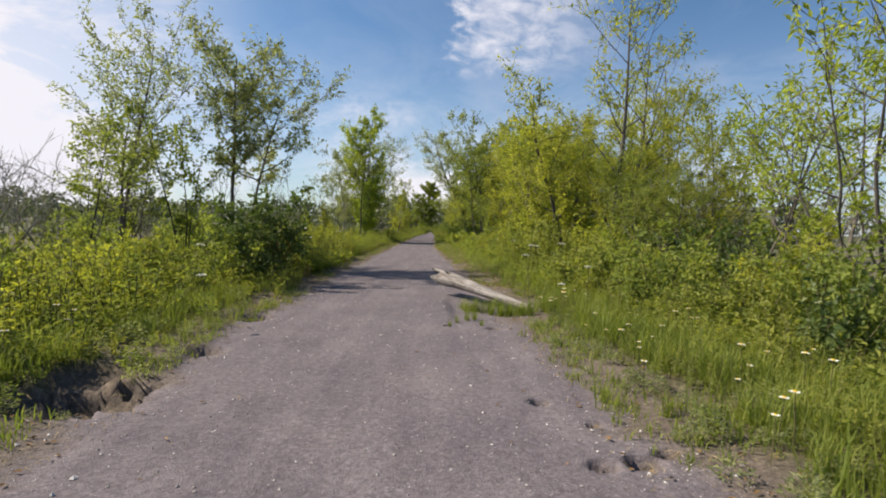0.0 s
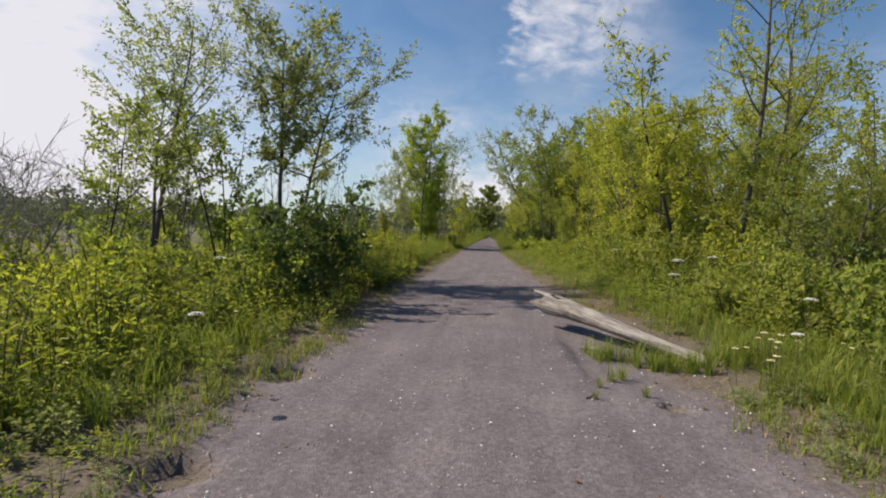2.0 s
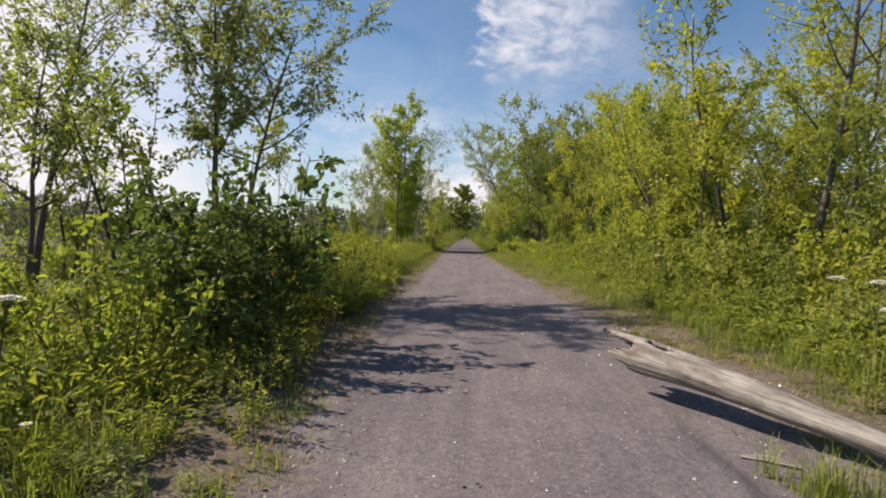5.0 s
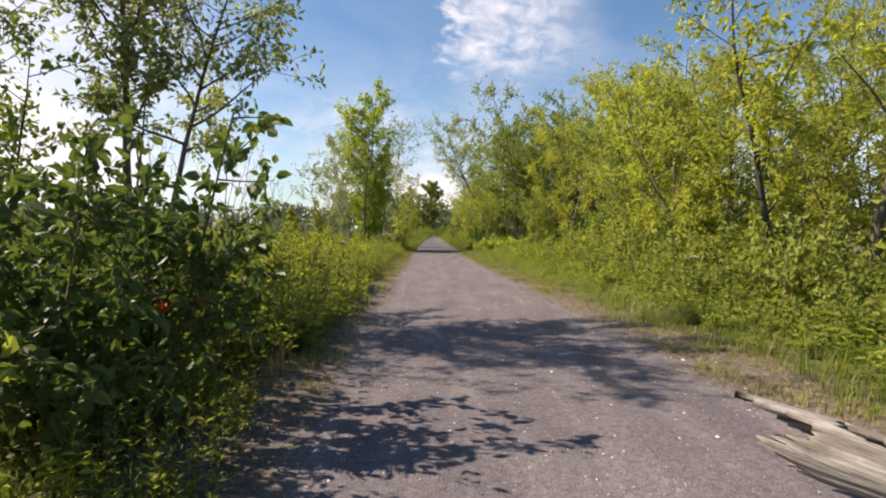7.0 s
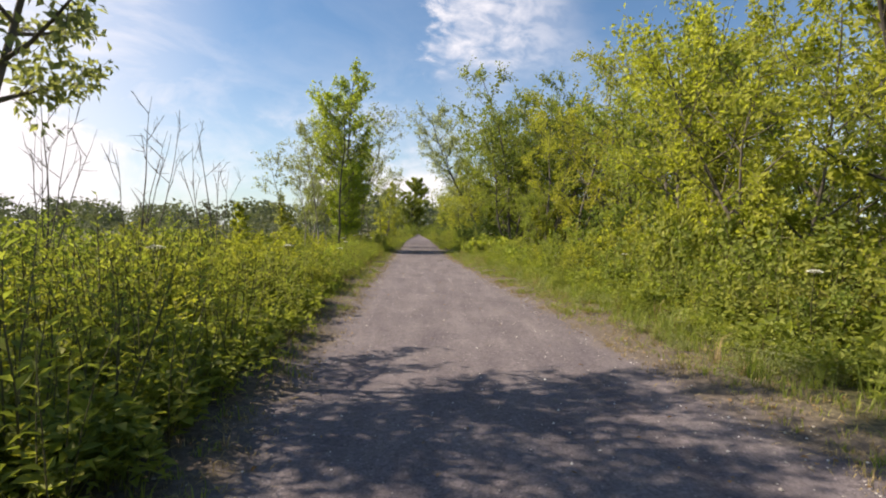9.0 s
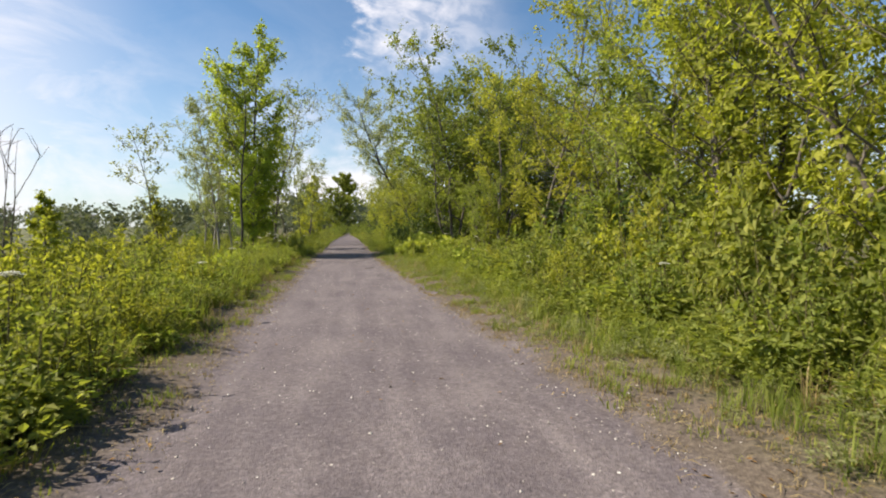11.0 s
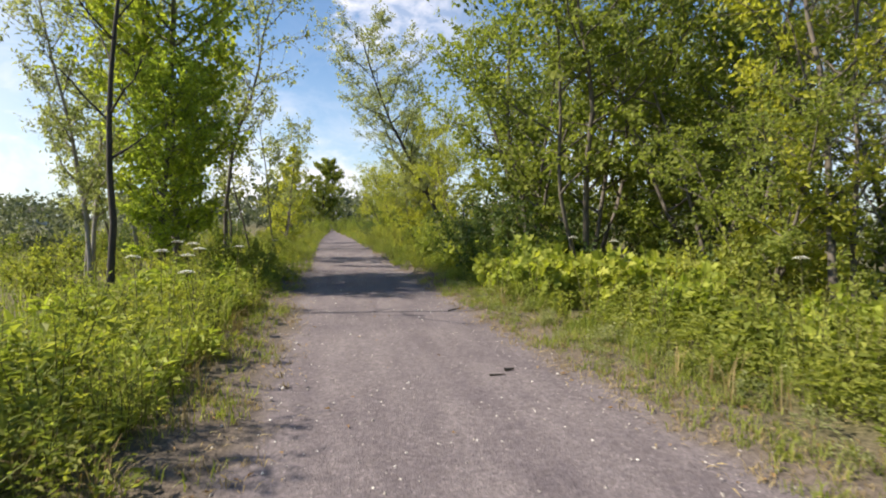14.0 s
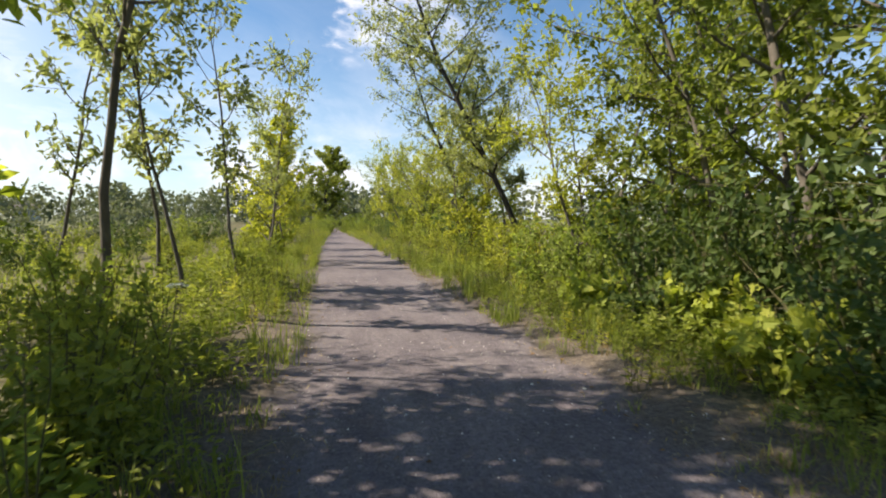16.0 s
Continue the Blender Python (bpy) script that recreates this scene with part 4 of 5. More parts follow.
for y in np.arange(10.4, 18.3, 0.55):
    inner = np.interp(y, [10, 14, 18], [1.55, 1.45, 1.5])
    shrub_at(int(rs.choice([0, 1, 1, 3, 0])), inner + rs.uniform(0.0, 0.4), y + rs.uniform(-0.2, 0.2), rs.uniform(0.85, 1.12), rs.uniform(1.1, 1.4))
for x, y, s in ((-2.75, 12.6, 0.8), (-2.55, 13.5, 0.75), (-2.9, 11.7, 0.8), (-3.3, 12.9, 0.95), (-2.6, 14.6, 0.7), (-7.0, 9.6, 1.1), (-7.6, 8.4, 1.2), (-8.4, 10.2, 1.3), (-6.6, 7.4, 1.0), (-9.2, 8.8, 1.3), (-7.8, 12.0, 1.2), (-10.2, 11.0, 1.4), (-5.8, 17.5, 1.1), (-7.2, 16.5, 1.2), (-8.2, 18.5, 1.3), (-6.6, 19.5, 1.2), (-9.6, 16.0, 1.4), (-5.4, 20.5, 1.0), (-5.6, 13.4, 1.3), (-6.3, 14.3, 1.4), (-5.2, 15.2, 1.25), (-6.9, 15.2, 1.45), (-4.7, 16.6, 1.2)):
    shrub_at(1 if y > 11.5 and x > -5.5 else 0, x, y, s)
for x, y, a, s in ((-6.8, 8.8, 0.4, 1.1), (-7.4, 9.8, 1.4, 1.3), (-8.0, 9.0, 2.4, 1.3), (-8.8, 10.8, 3.4, 1.4), (-6.3, 10.0, 4.4, 1.1)):
    put_copy(bare, x, y, a, s)
for y in np.arange(25.0, 56.0, 1.15):
    for c in range(2):
        # below y 30 darker shrub kinds carry the trees' shade in their leaf colour
        shrub_at(int(rs.choice([0, 2, 2] if y < 30 else [0, 1, 2, 3])), 0.62 + 0.75 * c + rs.uniform(-0.2, 0.2) + max(0, (y - 50) * 0.05), y + rs.uniform(-0.4, 0.4), rs.uniform(0.65, 1.05) * (1.0 + 0.5 * c))

for x, y, s in ((2.2, 25.6, 1.4), (2.4, 26.8, 1.5), (3.0, 27.8, 1.6), (2.2, 28.4, 1.4), (3.2, 25.2, 1.5), (3.9, 26.4, 1.7), (2.6, 23.6, 1.2), (3.4, 23.0, 1.2), (4.2, 24.0, 1.4), (2.4, 30.2, 1.4), (3.4, 29.6, 1.5), (2.2, 31.8, 1.4)):
    shrub_at(2 if rs.random() < 0.5 else 0, x, y, s)
for x, y, s in ((-2.9, 15.2, 0.8), (-3.4, 16.3, 0.95), (-2.8, 17.2, 0.75), (-3.2, 14.3, 0.85), (-3.6, 18.4, 0.9)):
    shrub_at(1 if rs.random() < 0.5 else 3, x, y, s)
for x, y, s in ((-2.2, 57.5, 0.9), (-1.9, 48.5, 0.5), (-0.2, 48.0, 0.6), (-0.2, 50.5, 0.8), (-1.9, 51.0, 0.7), (-0.7, 53.5, 1.0), (-1.4, 54.0, 1.0), (-2.0, 53.5, 1.0), (0.1, 53.0, 1.0), (-1.5, 58.5, 1.0), (-0.6, 62.0, 1.3), (0.2, 59.5, 1.2), (1.0, 60.0, 1.2), (-0.2, 61.0, 1.5), (-2.6, 56.5, 1.0)):
    shrub_at(0, x, y, s)

for y in (-4.0, -2.0, 0.4):
    for x in (-3.2, 2.4):
        shrub_at(int(rs.choice([0, 1, 2])), x + rs.uniform(-0.3, 0.3), y + rs.uniform(-0.3, 0.3), rs.uniform(0.8, 1.1))

# ---------------------------------------------------------------- bright vine leaves by the trail
vine = make_shrub("vine_clump", "low clump of bright lobed leaves catching the sun", 331, 0.50, 0.75, stems=12, twigs=3, leaves=10, leaf=("lobed", 0.080, 0.080), leaf_mat=LEAF_BRIGHT, category="plant", group="vine clumps")
put(vine, 0.55, 23.0, 0.0)
for x, y, s in ((0.95, 22.7, 1.05), (0.42, 23.7, 0.9), (0.95, 23.5, 1.1), (1.4, 22.9, 1.1), (0.30, 24.4, 0.8), (0.85, 24.3, 0.9), (1.5, 22.2, 0.95), (1.0, 21.9, 0.85), (1.9, 22.5, 1.1), (0.85, 24.75, 1.2), (1.2, 24.95, 1.25), (0.35, 26.2, 0.85), (0.30, 28.0, 0.8), (0.65, 27.1, 0.9), (1.45, 18.5, 0.75), (1.05, 17.3, 0.7), (0.95, 19.8, 0.8), (1.2, 20.7, 0.85)):
    put_copy(vine, x, y, x * 9, s)

# ---------------------------------------------------------------- tall weeds
WEED_TALL = [make_weed("goldenrod", "upright leafy green goldenrod stems beside the trail", 341 + i, (0.62, 0.52, 0.7, 0.45)[i], (WEED, WEED, LEAF_GREEN, LEAF_YELLOW)[i], group="goldenrods", stems=5, per=16, leaf=("lance", 0.070, 0.026)) for i in range(4)]
stuff_places = {0: [], 1: [], 2: [], 3: []}
near_count = 0
first_use = set()


def weed_at(x, y, s):
    global near_count
    k = int(rs.integers(0, 4))
    a = float(rs.uniform(0, 6.28))
    d = beside(x, y)
    if y < 5 and washed(x, y):
        return
    if near_count < 290 and d < 1.1 and y < 24:
        near_count += 1
        if k in first_use:
            put_copy(WEED_TALL[k], x, y, a, s)
        else:
            put(WEED_TALL[k], x, y, a, s)
            first_use.add(k)
    else:
        stuff_places[k].append((x, y, land(x, y), a, s))


def strip(y0, y1, n, side, d0, d1, s0, s1):
    for _ in range(n):
        y = rs.uniform(y0, y1)
        l, r = edges(y)
        d = rs.uniform(d0, d1)
        weed_at(l - d if side < 0 else r + d, y, rs.uniform(s0, s1))


strip(4.4, 7.6, 34, -1, 0.75, 2.2, 0.5, 0.95)
strip(8.8, 12, 44, -1, 0.35, 1.6, 0.8, 1.2)
strip(6.8, 8.8, 24, -1, 0.18, 0.6, 0.3, 0.6)
strip(9.0, 14, 80, -1, 0.36, 1.4, 0.6, 1.1)
strip(10, 17, 110, -1, 1.2, 4.5, 0.85, 1.15)
strip(14, 24, 120, -1, 0.48, 1.5, 0.45, 0.85)
strip(17, 30, 120, -1, 1.4, 6, 0.6, 0.95)
strip(24, 50, 110, -1, 0.3, 1.6, 0.5, 0.95)
strip(3.5, 8, 40, 1, 0.9, 2.2, 0.45, 0.8)
strip(8, 22, 130, 1, 0.95, 1.6, 0.5, 0.95)
strip(22, 50, 110, 1, 0.45, 1.3, 0.5, 0.95)
strip(26, 56, 130, 1, 0.08, 0.6, 0.35, 0.7)
strip(28, 56, 110, -1, 0.05, 0.5, 0.35, 0.7)
strip(10.2, 15, 55, -1, 1.1, 2.8, 1.1, 1.4)
strip(10, 24, 34, -1, 0.30, 0.6, 0.22, 0.5)
strip(8, 24, 34, 1, 0.55, 0.95, 0.16, 0.4)
strip(3, 8, 70, 1, 0.3, 1.2, 0.2, 0.45)
strip(3, 8, 70, -1, 0.2, 1.0, 0.2, 0.45)
strip(3.2, 5.6, 40, -1, 0.7, 1.9, 0.8, 1.2)
for k in range(4):
    w, c = weed_bufs(341 + k, (0.62, 0.52, 0.7, 0.45)[k], stems=5, per=16, leaf=("lance", 0.070, 0.026))
    bw, bc = Buf(), Buf()
    scattered(w, stuff_places[k], bw)
    scattered(c, stuff_places[k], bc)
    if bc.n:
        root = thing("weeds", "mass of upright leafy meadow weeds", "weeds", kind="stuff")
        tagged(part("stem", bw, STEM, root), kind="stuff")
        part("leaves", bc, (WEED, WEED, LEAF_GREEN, LEAF_YELLOW)[k], root)


# ---------------------------------------------------------------- low leafy cover
def cover_clump(seed, height, radius, n, leaf):
    """A low cushion of leaves on short stalks."""
    rng = np.random.default_rng(seed)
    b = Buf()
    a, r = rng.uniform(0, 6.28, n), radius * np.sqrt(rng.random(n))
    z = height * (0.25 + 0.75 * rng.random(n)) * (1.08 - 0.55 * (r / radius) ** 2)
    p = np.stack([np.cos(a) * r, np.sin(a) * r, z], 1)
    ax = np.stack([np.cos(a) + rng.normal(0, 0.7, n), np.sin(a) + rng.normal(0, 0.7, n), rng.normal(0.25, 0.35, n)], 1)
    L = leaf[1] * rng.uniform(0.6, 1.3, n)
    add_leaves(b, p, ax, np.array([0, 0, 1.0]) + rng.normal(0, 0.35, (n, 3)), L, L * leaf[2], leaf[0])
    for i in range(0, n, 9):
        tube(b, [(p[i, 0] * 0.5, p[i, 1] * 0.5, -0.02), p[i]], [0.0025, 0.0012], 3)
    return b


def cover_mass(name, label, mat, sorts, n, y0, y1, side, d0, d1, s0, s1):
    buf = Buf()
    for _ in range(n):
        y = y0 + (y1 - y0) * rs.random()
        l, r = edges(y)
        d = rs.uniform(d0, d1)
        x = r + d if side > 0 else l - d
        d += 0.22 * lump(x, y, 1.9, 9)
        if d < d0 or (y < 5 and washed(x, y)):
            continue
        scattered(sorts[int(rs.integers(0, len(sorts)))], [(x, y, land(x, y), rs.uniform(0, 6.28), rs.uniform(s0, s1) * (0.55 + 0.5 * min((d - d0) / 0.6, 1.0)))], buf)
    tagged(new(name, buf.mesh(name, mat)), label, "low plants", kind="stuff")


LOW_A = [cover_clump(361 + i, 0.26, 0.17, 90, ("lance", 0.06, 0.42)) for i in range(3)]
LOW_B = [cover_clump(371 + i, 0.34, 0.19, 95, ("lance", 0.075, 0.55)) for i in range(3)]
cover_mass("low_plants", "lush low leafy plants along the trail", WEED, LOW_A, 230, 9, 26, -1, 0.32, 1.5, 0.7, 1.2)
cover_mass("low_plants", "bright low leafy plants along the trail", LEAF_BRIGHT, LOW_B, 90, 12, 26, -1, 0.42, 1.6, 0.7, 1.15)
cover_mass("low_plants", "lush low leafy plants under the hedgerow", WEED, LOW_A, 280, 8, 26, 1, 0.62, 1.6, 0.7, 1.2)
cover_mass("low_plants", "green leafy plants under the hedgerow", LEAF_GREEN, LOW_B, 180, 8, 26, 1, 0.75, 1.8, 0.7, 1.2)
cover_mass("low_plants", "leafy plants near the log and the trail's start", WEED, LOW_A, 110, 2.8, 8.5, 1, 0.7, 2.2, 0.6, 1.1)
cover_mass("low_plants", "leafy plants beside the trail's start", WEED, LOW_A, 120, 2.8, 8.5, -1, 0.45, 1.9, 0.6, 1.2)
cover_mass("low_plants", "low leafy plants at the foot of the hedgerow", WEED, LOW_A, 60, 14, 24, 1, 0.55, 1.1, 0.5, 0.95)
cover_mass("low_plants", "grey-green plants creeping over the washed-out verge", LEAF_PALE, LOW_A, 60, 2.5, 6.0, 1, 0.05, 0.75, 0.22, 0.5)
cover_mass("low_plants", "grey-green plants along the crumbling edge", LEAF_PALE, LOW_A, 60, 3.2, 6.5, -1, 0.08, 0.6, 0.25, 0.55)
cover_mass("low_plants", "small grey-green plants creeping over the verge", LEAF_PALE, LOW_A, 190, 10.5, 25, 1, 0.22, 0.85, 0.25, 0.55)
cover_mass("low_plants", "small dark green plants on the verge", LEAF_GREEN, LOW_A, 60, 3.0, 6.0, -1, 0.22, 1.0, 0.35, 0.7)
cover_mass("low_plants", "broad-leaved green plants crowding the trail's edge", WEED, LOW_B, 80, 9.4, 13.2, -1, 0.26, 1.0, 0.75, 1.15)
cover_mass("low_plants", "leafy plants under the slim trees", WEED, LOW_A, 130, 25.5, 36, -1, 0.22, 1.7, 0.7, 1.2)
cover_mass("low_plants", "deep green plants in the shade of the trees", LEAF_GREEN, LOW_A, 90, 25, 34, 1, 0.22, 1.2, 0.6, 1.1)

# ---------------------------------------------------------------- grass
def tuft(seed, h, blades, lean, width):
    rng = np.random.default_rng(seed)
    b = Buf()
    for _ in range(blades):
        a, l = rng.uniform(0, 6.28), rng.uniform(0.1, lean)
        o = rng.normal(0, 0.022, 2)
        hh, w = h * rng.uniform(0.5, 1.15), width * rng.uniform(0.7, 1.2)
        d, s = np.array([math.cos(a), math.sin(a), 0]), np.array([-math.sin(a), math.cos(a), 0])
        p0 = np.array([o[0], o[1], -0.01])
        p1 = p0 + d * l * hh * 0.35 + np.array([0, 0, hh * 0.6])
        p2 = p0 + d * l * hh + np.array([0, 0, hh * (1 - 0.35 * l)])
        b.add([p0 - s * w, p0 + s * w, p1 + s * w * 0.7, p1 - s * w * 0.7, p2 + s * w * 0.1, p2 - s * w * 0.1], [[0, 1, 2, 3], [3, 2, 4, 5]])
    return b


def grass_field(name, label, mat, kinds_, n, where):
    """One mass of grass; where() gives (x, y, size) or None."""
    buf = Buf()
    groups = [[] for _ in kinds_]
    for _ in range(n):
        g = where()
        if g:
            x, y, s = g
            groups[int(rs.integers(0, len(kinds_)))].append((x, y, land(x, y), rs.uniform(0, 6.28), s))
    for k, pl in zip(kinds_, groups):
        scattered(k, pl, buf)
    tagged(new(name, buf.mesh(name, mat)), label, "grass", kind="stuff")


TALL = [tuft(401 + i, 0.25, 10, 0.9, 0.0032) for i in range(4)]
SHORT = [tuft(411 + i, 0.075, 7, 1.2, 0.0032) for i in range(4)]


def verge(y0, y1, d0, d1, s0, s1, bias=1.0, patchy=0.0, right=0.5):
    def where():
        y = y0 + (y1 - y0) * rs.random() ** bias
        side = 1 if rs.random() < right else -1
        l, r = edges(y)
        d = rs.uniform(d0, d1)
        x = r + d if side > 0 else l - d
        if y < 5 and washed(x, y):
            return None
        if patchy and lump(x, y, 2.6, 6) < patchy - 0.35 * (d - d0):
            return None
        return x, y, rs.uniform(s0, s1)
    return where


grass_field("tall_grass", "long soft green grass on the verges", GRASS, TALL, 2300, verge(2.6, 14, 0.40, 2.0, 0.4, 1.1, 1.2, -0.1))
grass_field("tall_grass", "long green grass along the trail", GRASS, TALL, 1900, verge(12, 34, 0.45, 1.7, 0.35, 0.9, 1.2, -0.1))
grass_field("meadow_grass", "rough pale green meadow grass", GRASS, TALL, 1900, verge(6, 46, 1.6, 12, 1.0, 1.8, 1.0, -0.05, 0.1))
grass_field("short_grass", "short patchy grass at the trail's edge", GRASS, SHORT, 6800, verge(2.0, 30, 0.05, 0.9, 0.5, 1.3, 1.3, 0.12))
grass_field("short_grass", "small tufts of grass on the gravelly verge", GRASS, SHORT, 1300, verge(2.4, 7.5, 0.0, 1.1, 0.5, 1.2, 1.0, -0.05, 0.6))
grass_field("tall_grass", "tall pale grass beside the trail", GRASS, TALL, 900, verge(14, 25, 0.48, 1.4, 0.6, 1.3, 1.0, 0.0, 0.15))
grass_field("dry_grass", "dry straw-coloured grass along the trail's edge", STRAW, SHORT, 3200, verge(5.0, 34, 0.0, 0.65, 0.3, 0.8, 1.2, 0.05))

grass_field("dry_grass", "dry brown grass on the open verge", STRAW, SHORT, 4200, verge(8, 26, -0.02, 0.55, 0.25, 0.62, 1.0, -0.2, 0.65))
grass_field("tall_grass", "pale seeding grass standing at the trail's edge", STRAW, TALL, 260, verge(9, 24, 0.30, 0.9, 0.5, 0.95, 1.0, 0.0, 0.25))
grass_field("tall_grass", "soft green grass on the banks of the verge", GRASS, TALL, 900, verge(2.2, 6.6, 0.42, 1.9, 0.4, 0.9, 1.0, -0.3, 0.55))
grass_field("short_grass", "thin low grass among straw on the verge", GRASS, SHORT, 1500, verge(9, 24, 0.12, 0.6, 0.35, 0.8, 1.0, 0.0, 0.6))
grass_field("short_grass", "low green grass spreading over the verge", GRASS, SHORT, 2300, verge(13, 25, 0.10, 0.8, 0.5, 1.1, 1.0, -0.15, 0.75))
grass_field("tall_grass", "tall soft yellow-green grass among weeds", GRASS, TALL, 800, verge(11, 25, 0.50, 2.2, 0.8, 1.5, 1.0, -0.2, 0.12))
grass_field("tall_grass", "green grass closing in on the far trail", GRASS, TALL, 1250, verge(27, 58, 0.04, 0.7, 0.6, 1.2, 1.0, -0.4, 0.55))
grass_field("tall_grass", "lush bright grass between the flowers and bushes", GRASS, TALL, 1100, verge(2.4, 6.8, 0.50, 1.5, 0.55, 1.15, 1.0, -0.35, 0.85))
grass_field("tall_grass", "green grass under the slim trees", GRASS, TALL, 500, verge(25, 38, 0.15, 1.6, 0.5, 1.1, 1.0, -0.2, 0.3))

def flat_bits(name, label, mat, n, y0, y1, d0, d1, length, width, seed):
    """Straws and dead leaves lying flat."""
    rng = np.random.default_rng(seed)
    b = Buf()
    y = y0 + (y1 - y0) * rng.random(n) ** 1.3
    side = rng.random(n) < 0.5
    p = []
    for yy, sd in zip(y, side):
        l, r = edges(yy)
        d = rng.uniform(d0, d1)
        x = r + d if sd else l - d
        p.append((x, yy, land(x, yy) + 0.006 + 0.006 * rng.random()))
    a = rng.uniform(0, 6.28, n)
    add_leaves(b, np.array(p), np.stack([np.cos(a), np.sin(a), rng.normal(0, 0.08, n)], 1), np.array([0, 0, 1.0]) + rng.normal(0, 0.2, (n, 3)), length * rng.uniform(0.5, 1.4, n), width * rng.uniform(0.6, 1.3, n))
    tagged(new(name, b.mesh(name, mat)), label, "litter", kind="stuff")


flat_bits("straw", "scattered dry straw on the verge", STRAW, 5200, 2.2, 32, -0.12, 0.75, 0.06, 0.004, 501)
flat_bits("straw", "matted dry reddish straw along the bare verge", STRAW, 3600, 8, 26, -0.04, 0.55, 0.055, 0.005, 504)
flat_bits("dead_leaves", "small brown dead leaves on the verge", LITTER, 1500, 2.2, 32, -0.1, 0.7, 0.028, 0.016, 502)
flat_bits("leaf_crumbs", "a few fallen leaves on the stone surface", LITTER, 240, 2.2, 30, -0.95, -0.05, 0.024, 0.012, 503)


def build_pebbles():
    rng = np.random.default_rng(510)
    b = Buf()
    base = np.array([(1, 0, 0), (0.3, 0.95, 0), (-0.8, 0.6, 0), (-0.8, -0.6, 0), (0.3, -0.95, 0), (0, 0, 0.75), (0, 0, -0.5)])
    tri = np.array([(0, 1, 5), (1, 2, 5), (2, 3, 5), (3, 4, 5), (4, 0, 5), (1, 0, 6), (2, 1, 6), (3, 2, 6), (4, 3, 6), (0, 4, 6)])
    for _ in range(9000):
        y = 2.0 + 30 * rng.random() ** 1.4
        l, r = edges(y)
        x = rng.uniform(l - 0.25, r + 0.3)
        if rng.random() < 0.35:
            x = (r + rng.normal(0, 0.15)) if rng.random() < 0.6 else (l + rng.normal(0, 0.12))
        s = 0.0026 + 0.0052 * rng.random() ** 3 + (0.005 if rng.random() < 0.03 else 0.0)
        a = rng.uniform(0, 6.28)
        v = base * rng.uniform(0.7, 1.25, (7, 1)) * s
        v = np.stack([v[:, 0] * math.cos(a) - v[:, 1] * math.sin(a) + x, v[:, 0] * math.sin(a) + v[:, 1] * math.cos(a) + y, v[:, 2] + land(x, y) + 0.25 * s], 1)
        b.add(v, tri)
    tagged(new("pebbles", b.mesh("pebbles", PEBBLE)), "small pale pebbles strewn over the crushed stone", "pebbles", kind="stuff")


build_pebbles()


def grass_tuft(x, y, s, k):
    root = thing("grass_tuft", "clump of yellow-green grass beside the log", "grass", "grass tufts")
    part("foliage", tuft(431 + k, 0.26, 46, 1.1, 0.0032), GRASS, root)
    put(root, x, y, k, s)


for k, (x, y, s) in enumerate(((0.36, 6.42, 0.9), (0.45, 6.36, 0.8), (0.27, 6.50, 0.85), (0.55, 6.28, 0.8), (0.14, 6.66, 0.75), (0.02, 6.06, 0.55), (0.09, 6.12, 0.5), (0.68, 6.34, 0.9), (0.80, 6.42, 0.9), (-0.08, 5.9, 0.35), (0.12, 5.72, 0.35), (-0.15, 5.62, 0.25), (0.62, 6.2, 0.8), (0.74, 3.45, 0.5), (0.55, 3.7, 0.4))):
    grass_tuft(x, y, s, k)

def along_log():
    f = rs.random()
    return 0.02 + 0.85 * f + rs.uniform(-0.06, 0.06), 6.84 - 0.55 * f - abs(rs.normal(0, 0.13)), rs.uniform(0.3, 0.75)


grass_field("short_grass", "soft yellow-green grass growing against the log", GRASS, TALL, 72, along_log)

# ---------------------------------------------------------------- sticks on the trail
def stick(x, y, turn, length, thick, label):
    rng = np.random.default_rng(int(1000 * abs(x) + y))
    b = Buf()
    pts = arc((0, 0, 0), (1, 0, 0), length, 6, rng, 0.14, 0.0)
    pts[:, 2] = thick * 0.7
    tube(b, pts, np.linspace(thick, thick * 0.5, len(pts)), 6)
    root = thing("twig", label, "twig", "twigs on the trail")
    part("stem", b, BARK_DARK, root)
    if length > 0.12:
        f = Buf()
        tube(f, [pts[3], pts[3] + np.array([0.03, 0.028, 0.0]), pts[3] + np.array([0.05, 0.05, 0.002])], [thick * 0.6, thick * 0.5, thick * 0.3], 5)
        part("side_shoot", f, BARK_DARK, root)
    root.matrix_basis = Matrix.Translation((x, y, land(x, y) + 0.002)) @ Matrix.Rotation(turn, 4, "Z")


for sx, sy, sa, sl, sw in ((-0.79, 21.05, 0.1, 0.09, 0.006), (-0.68, 21.12, 0.3, 0.06, 0.010), (-0.55, 23.10, 0.82, 0.34, 0.006), (-0.64, 19.64, -0.4, 0.06, 0.005), (-0.2, 5.6, 0.6, 0.12, 0.004), (-0.9, 13.4, 1.4, 0.05, 0.004)):
    stick(sx, sy, sa, sl, sw, "small dark broken twig lying on the crushed stone")

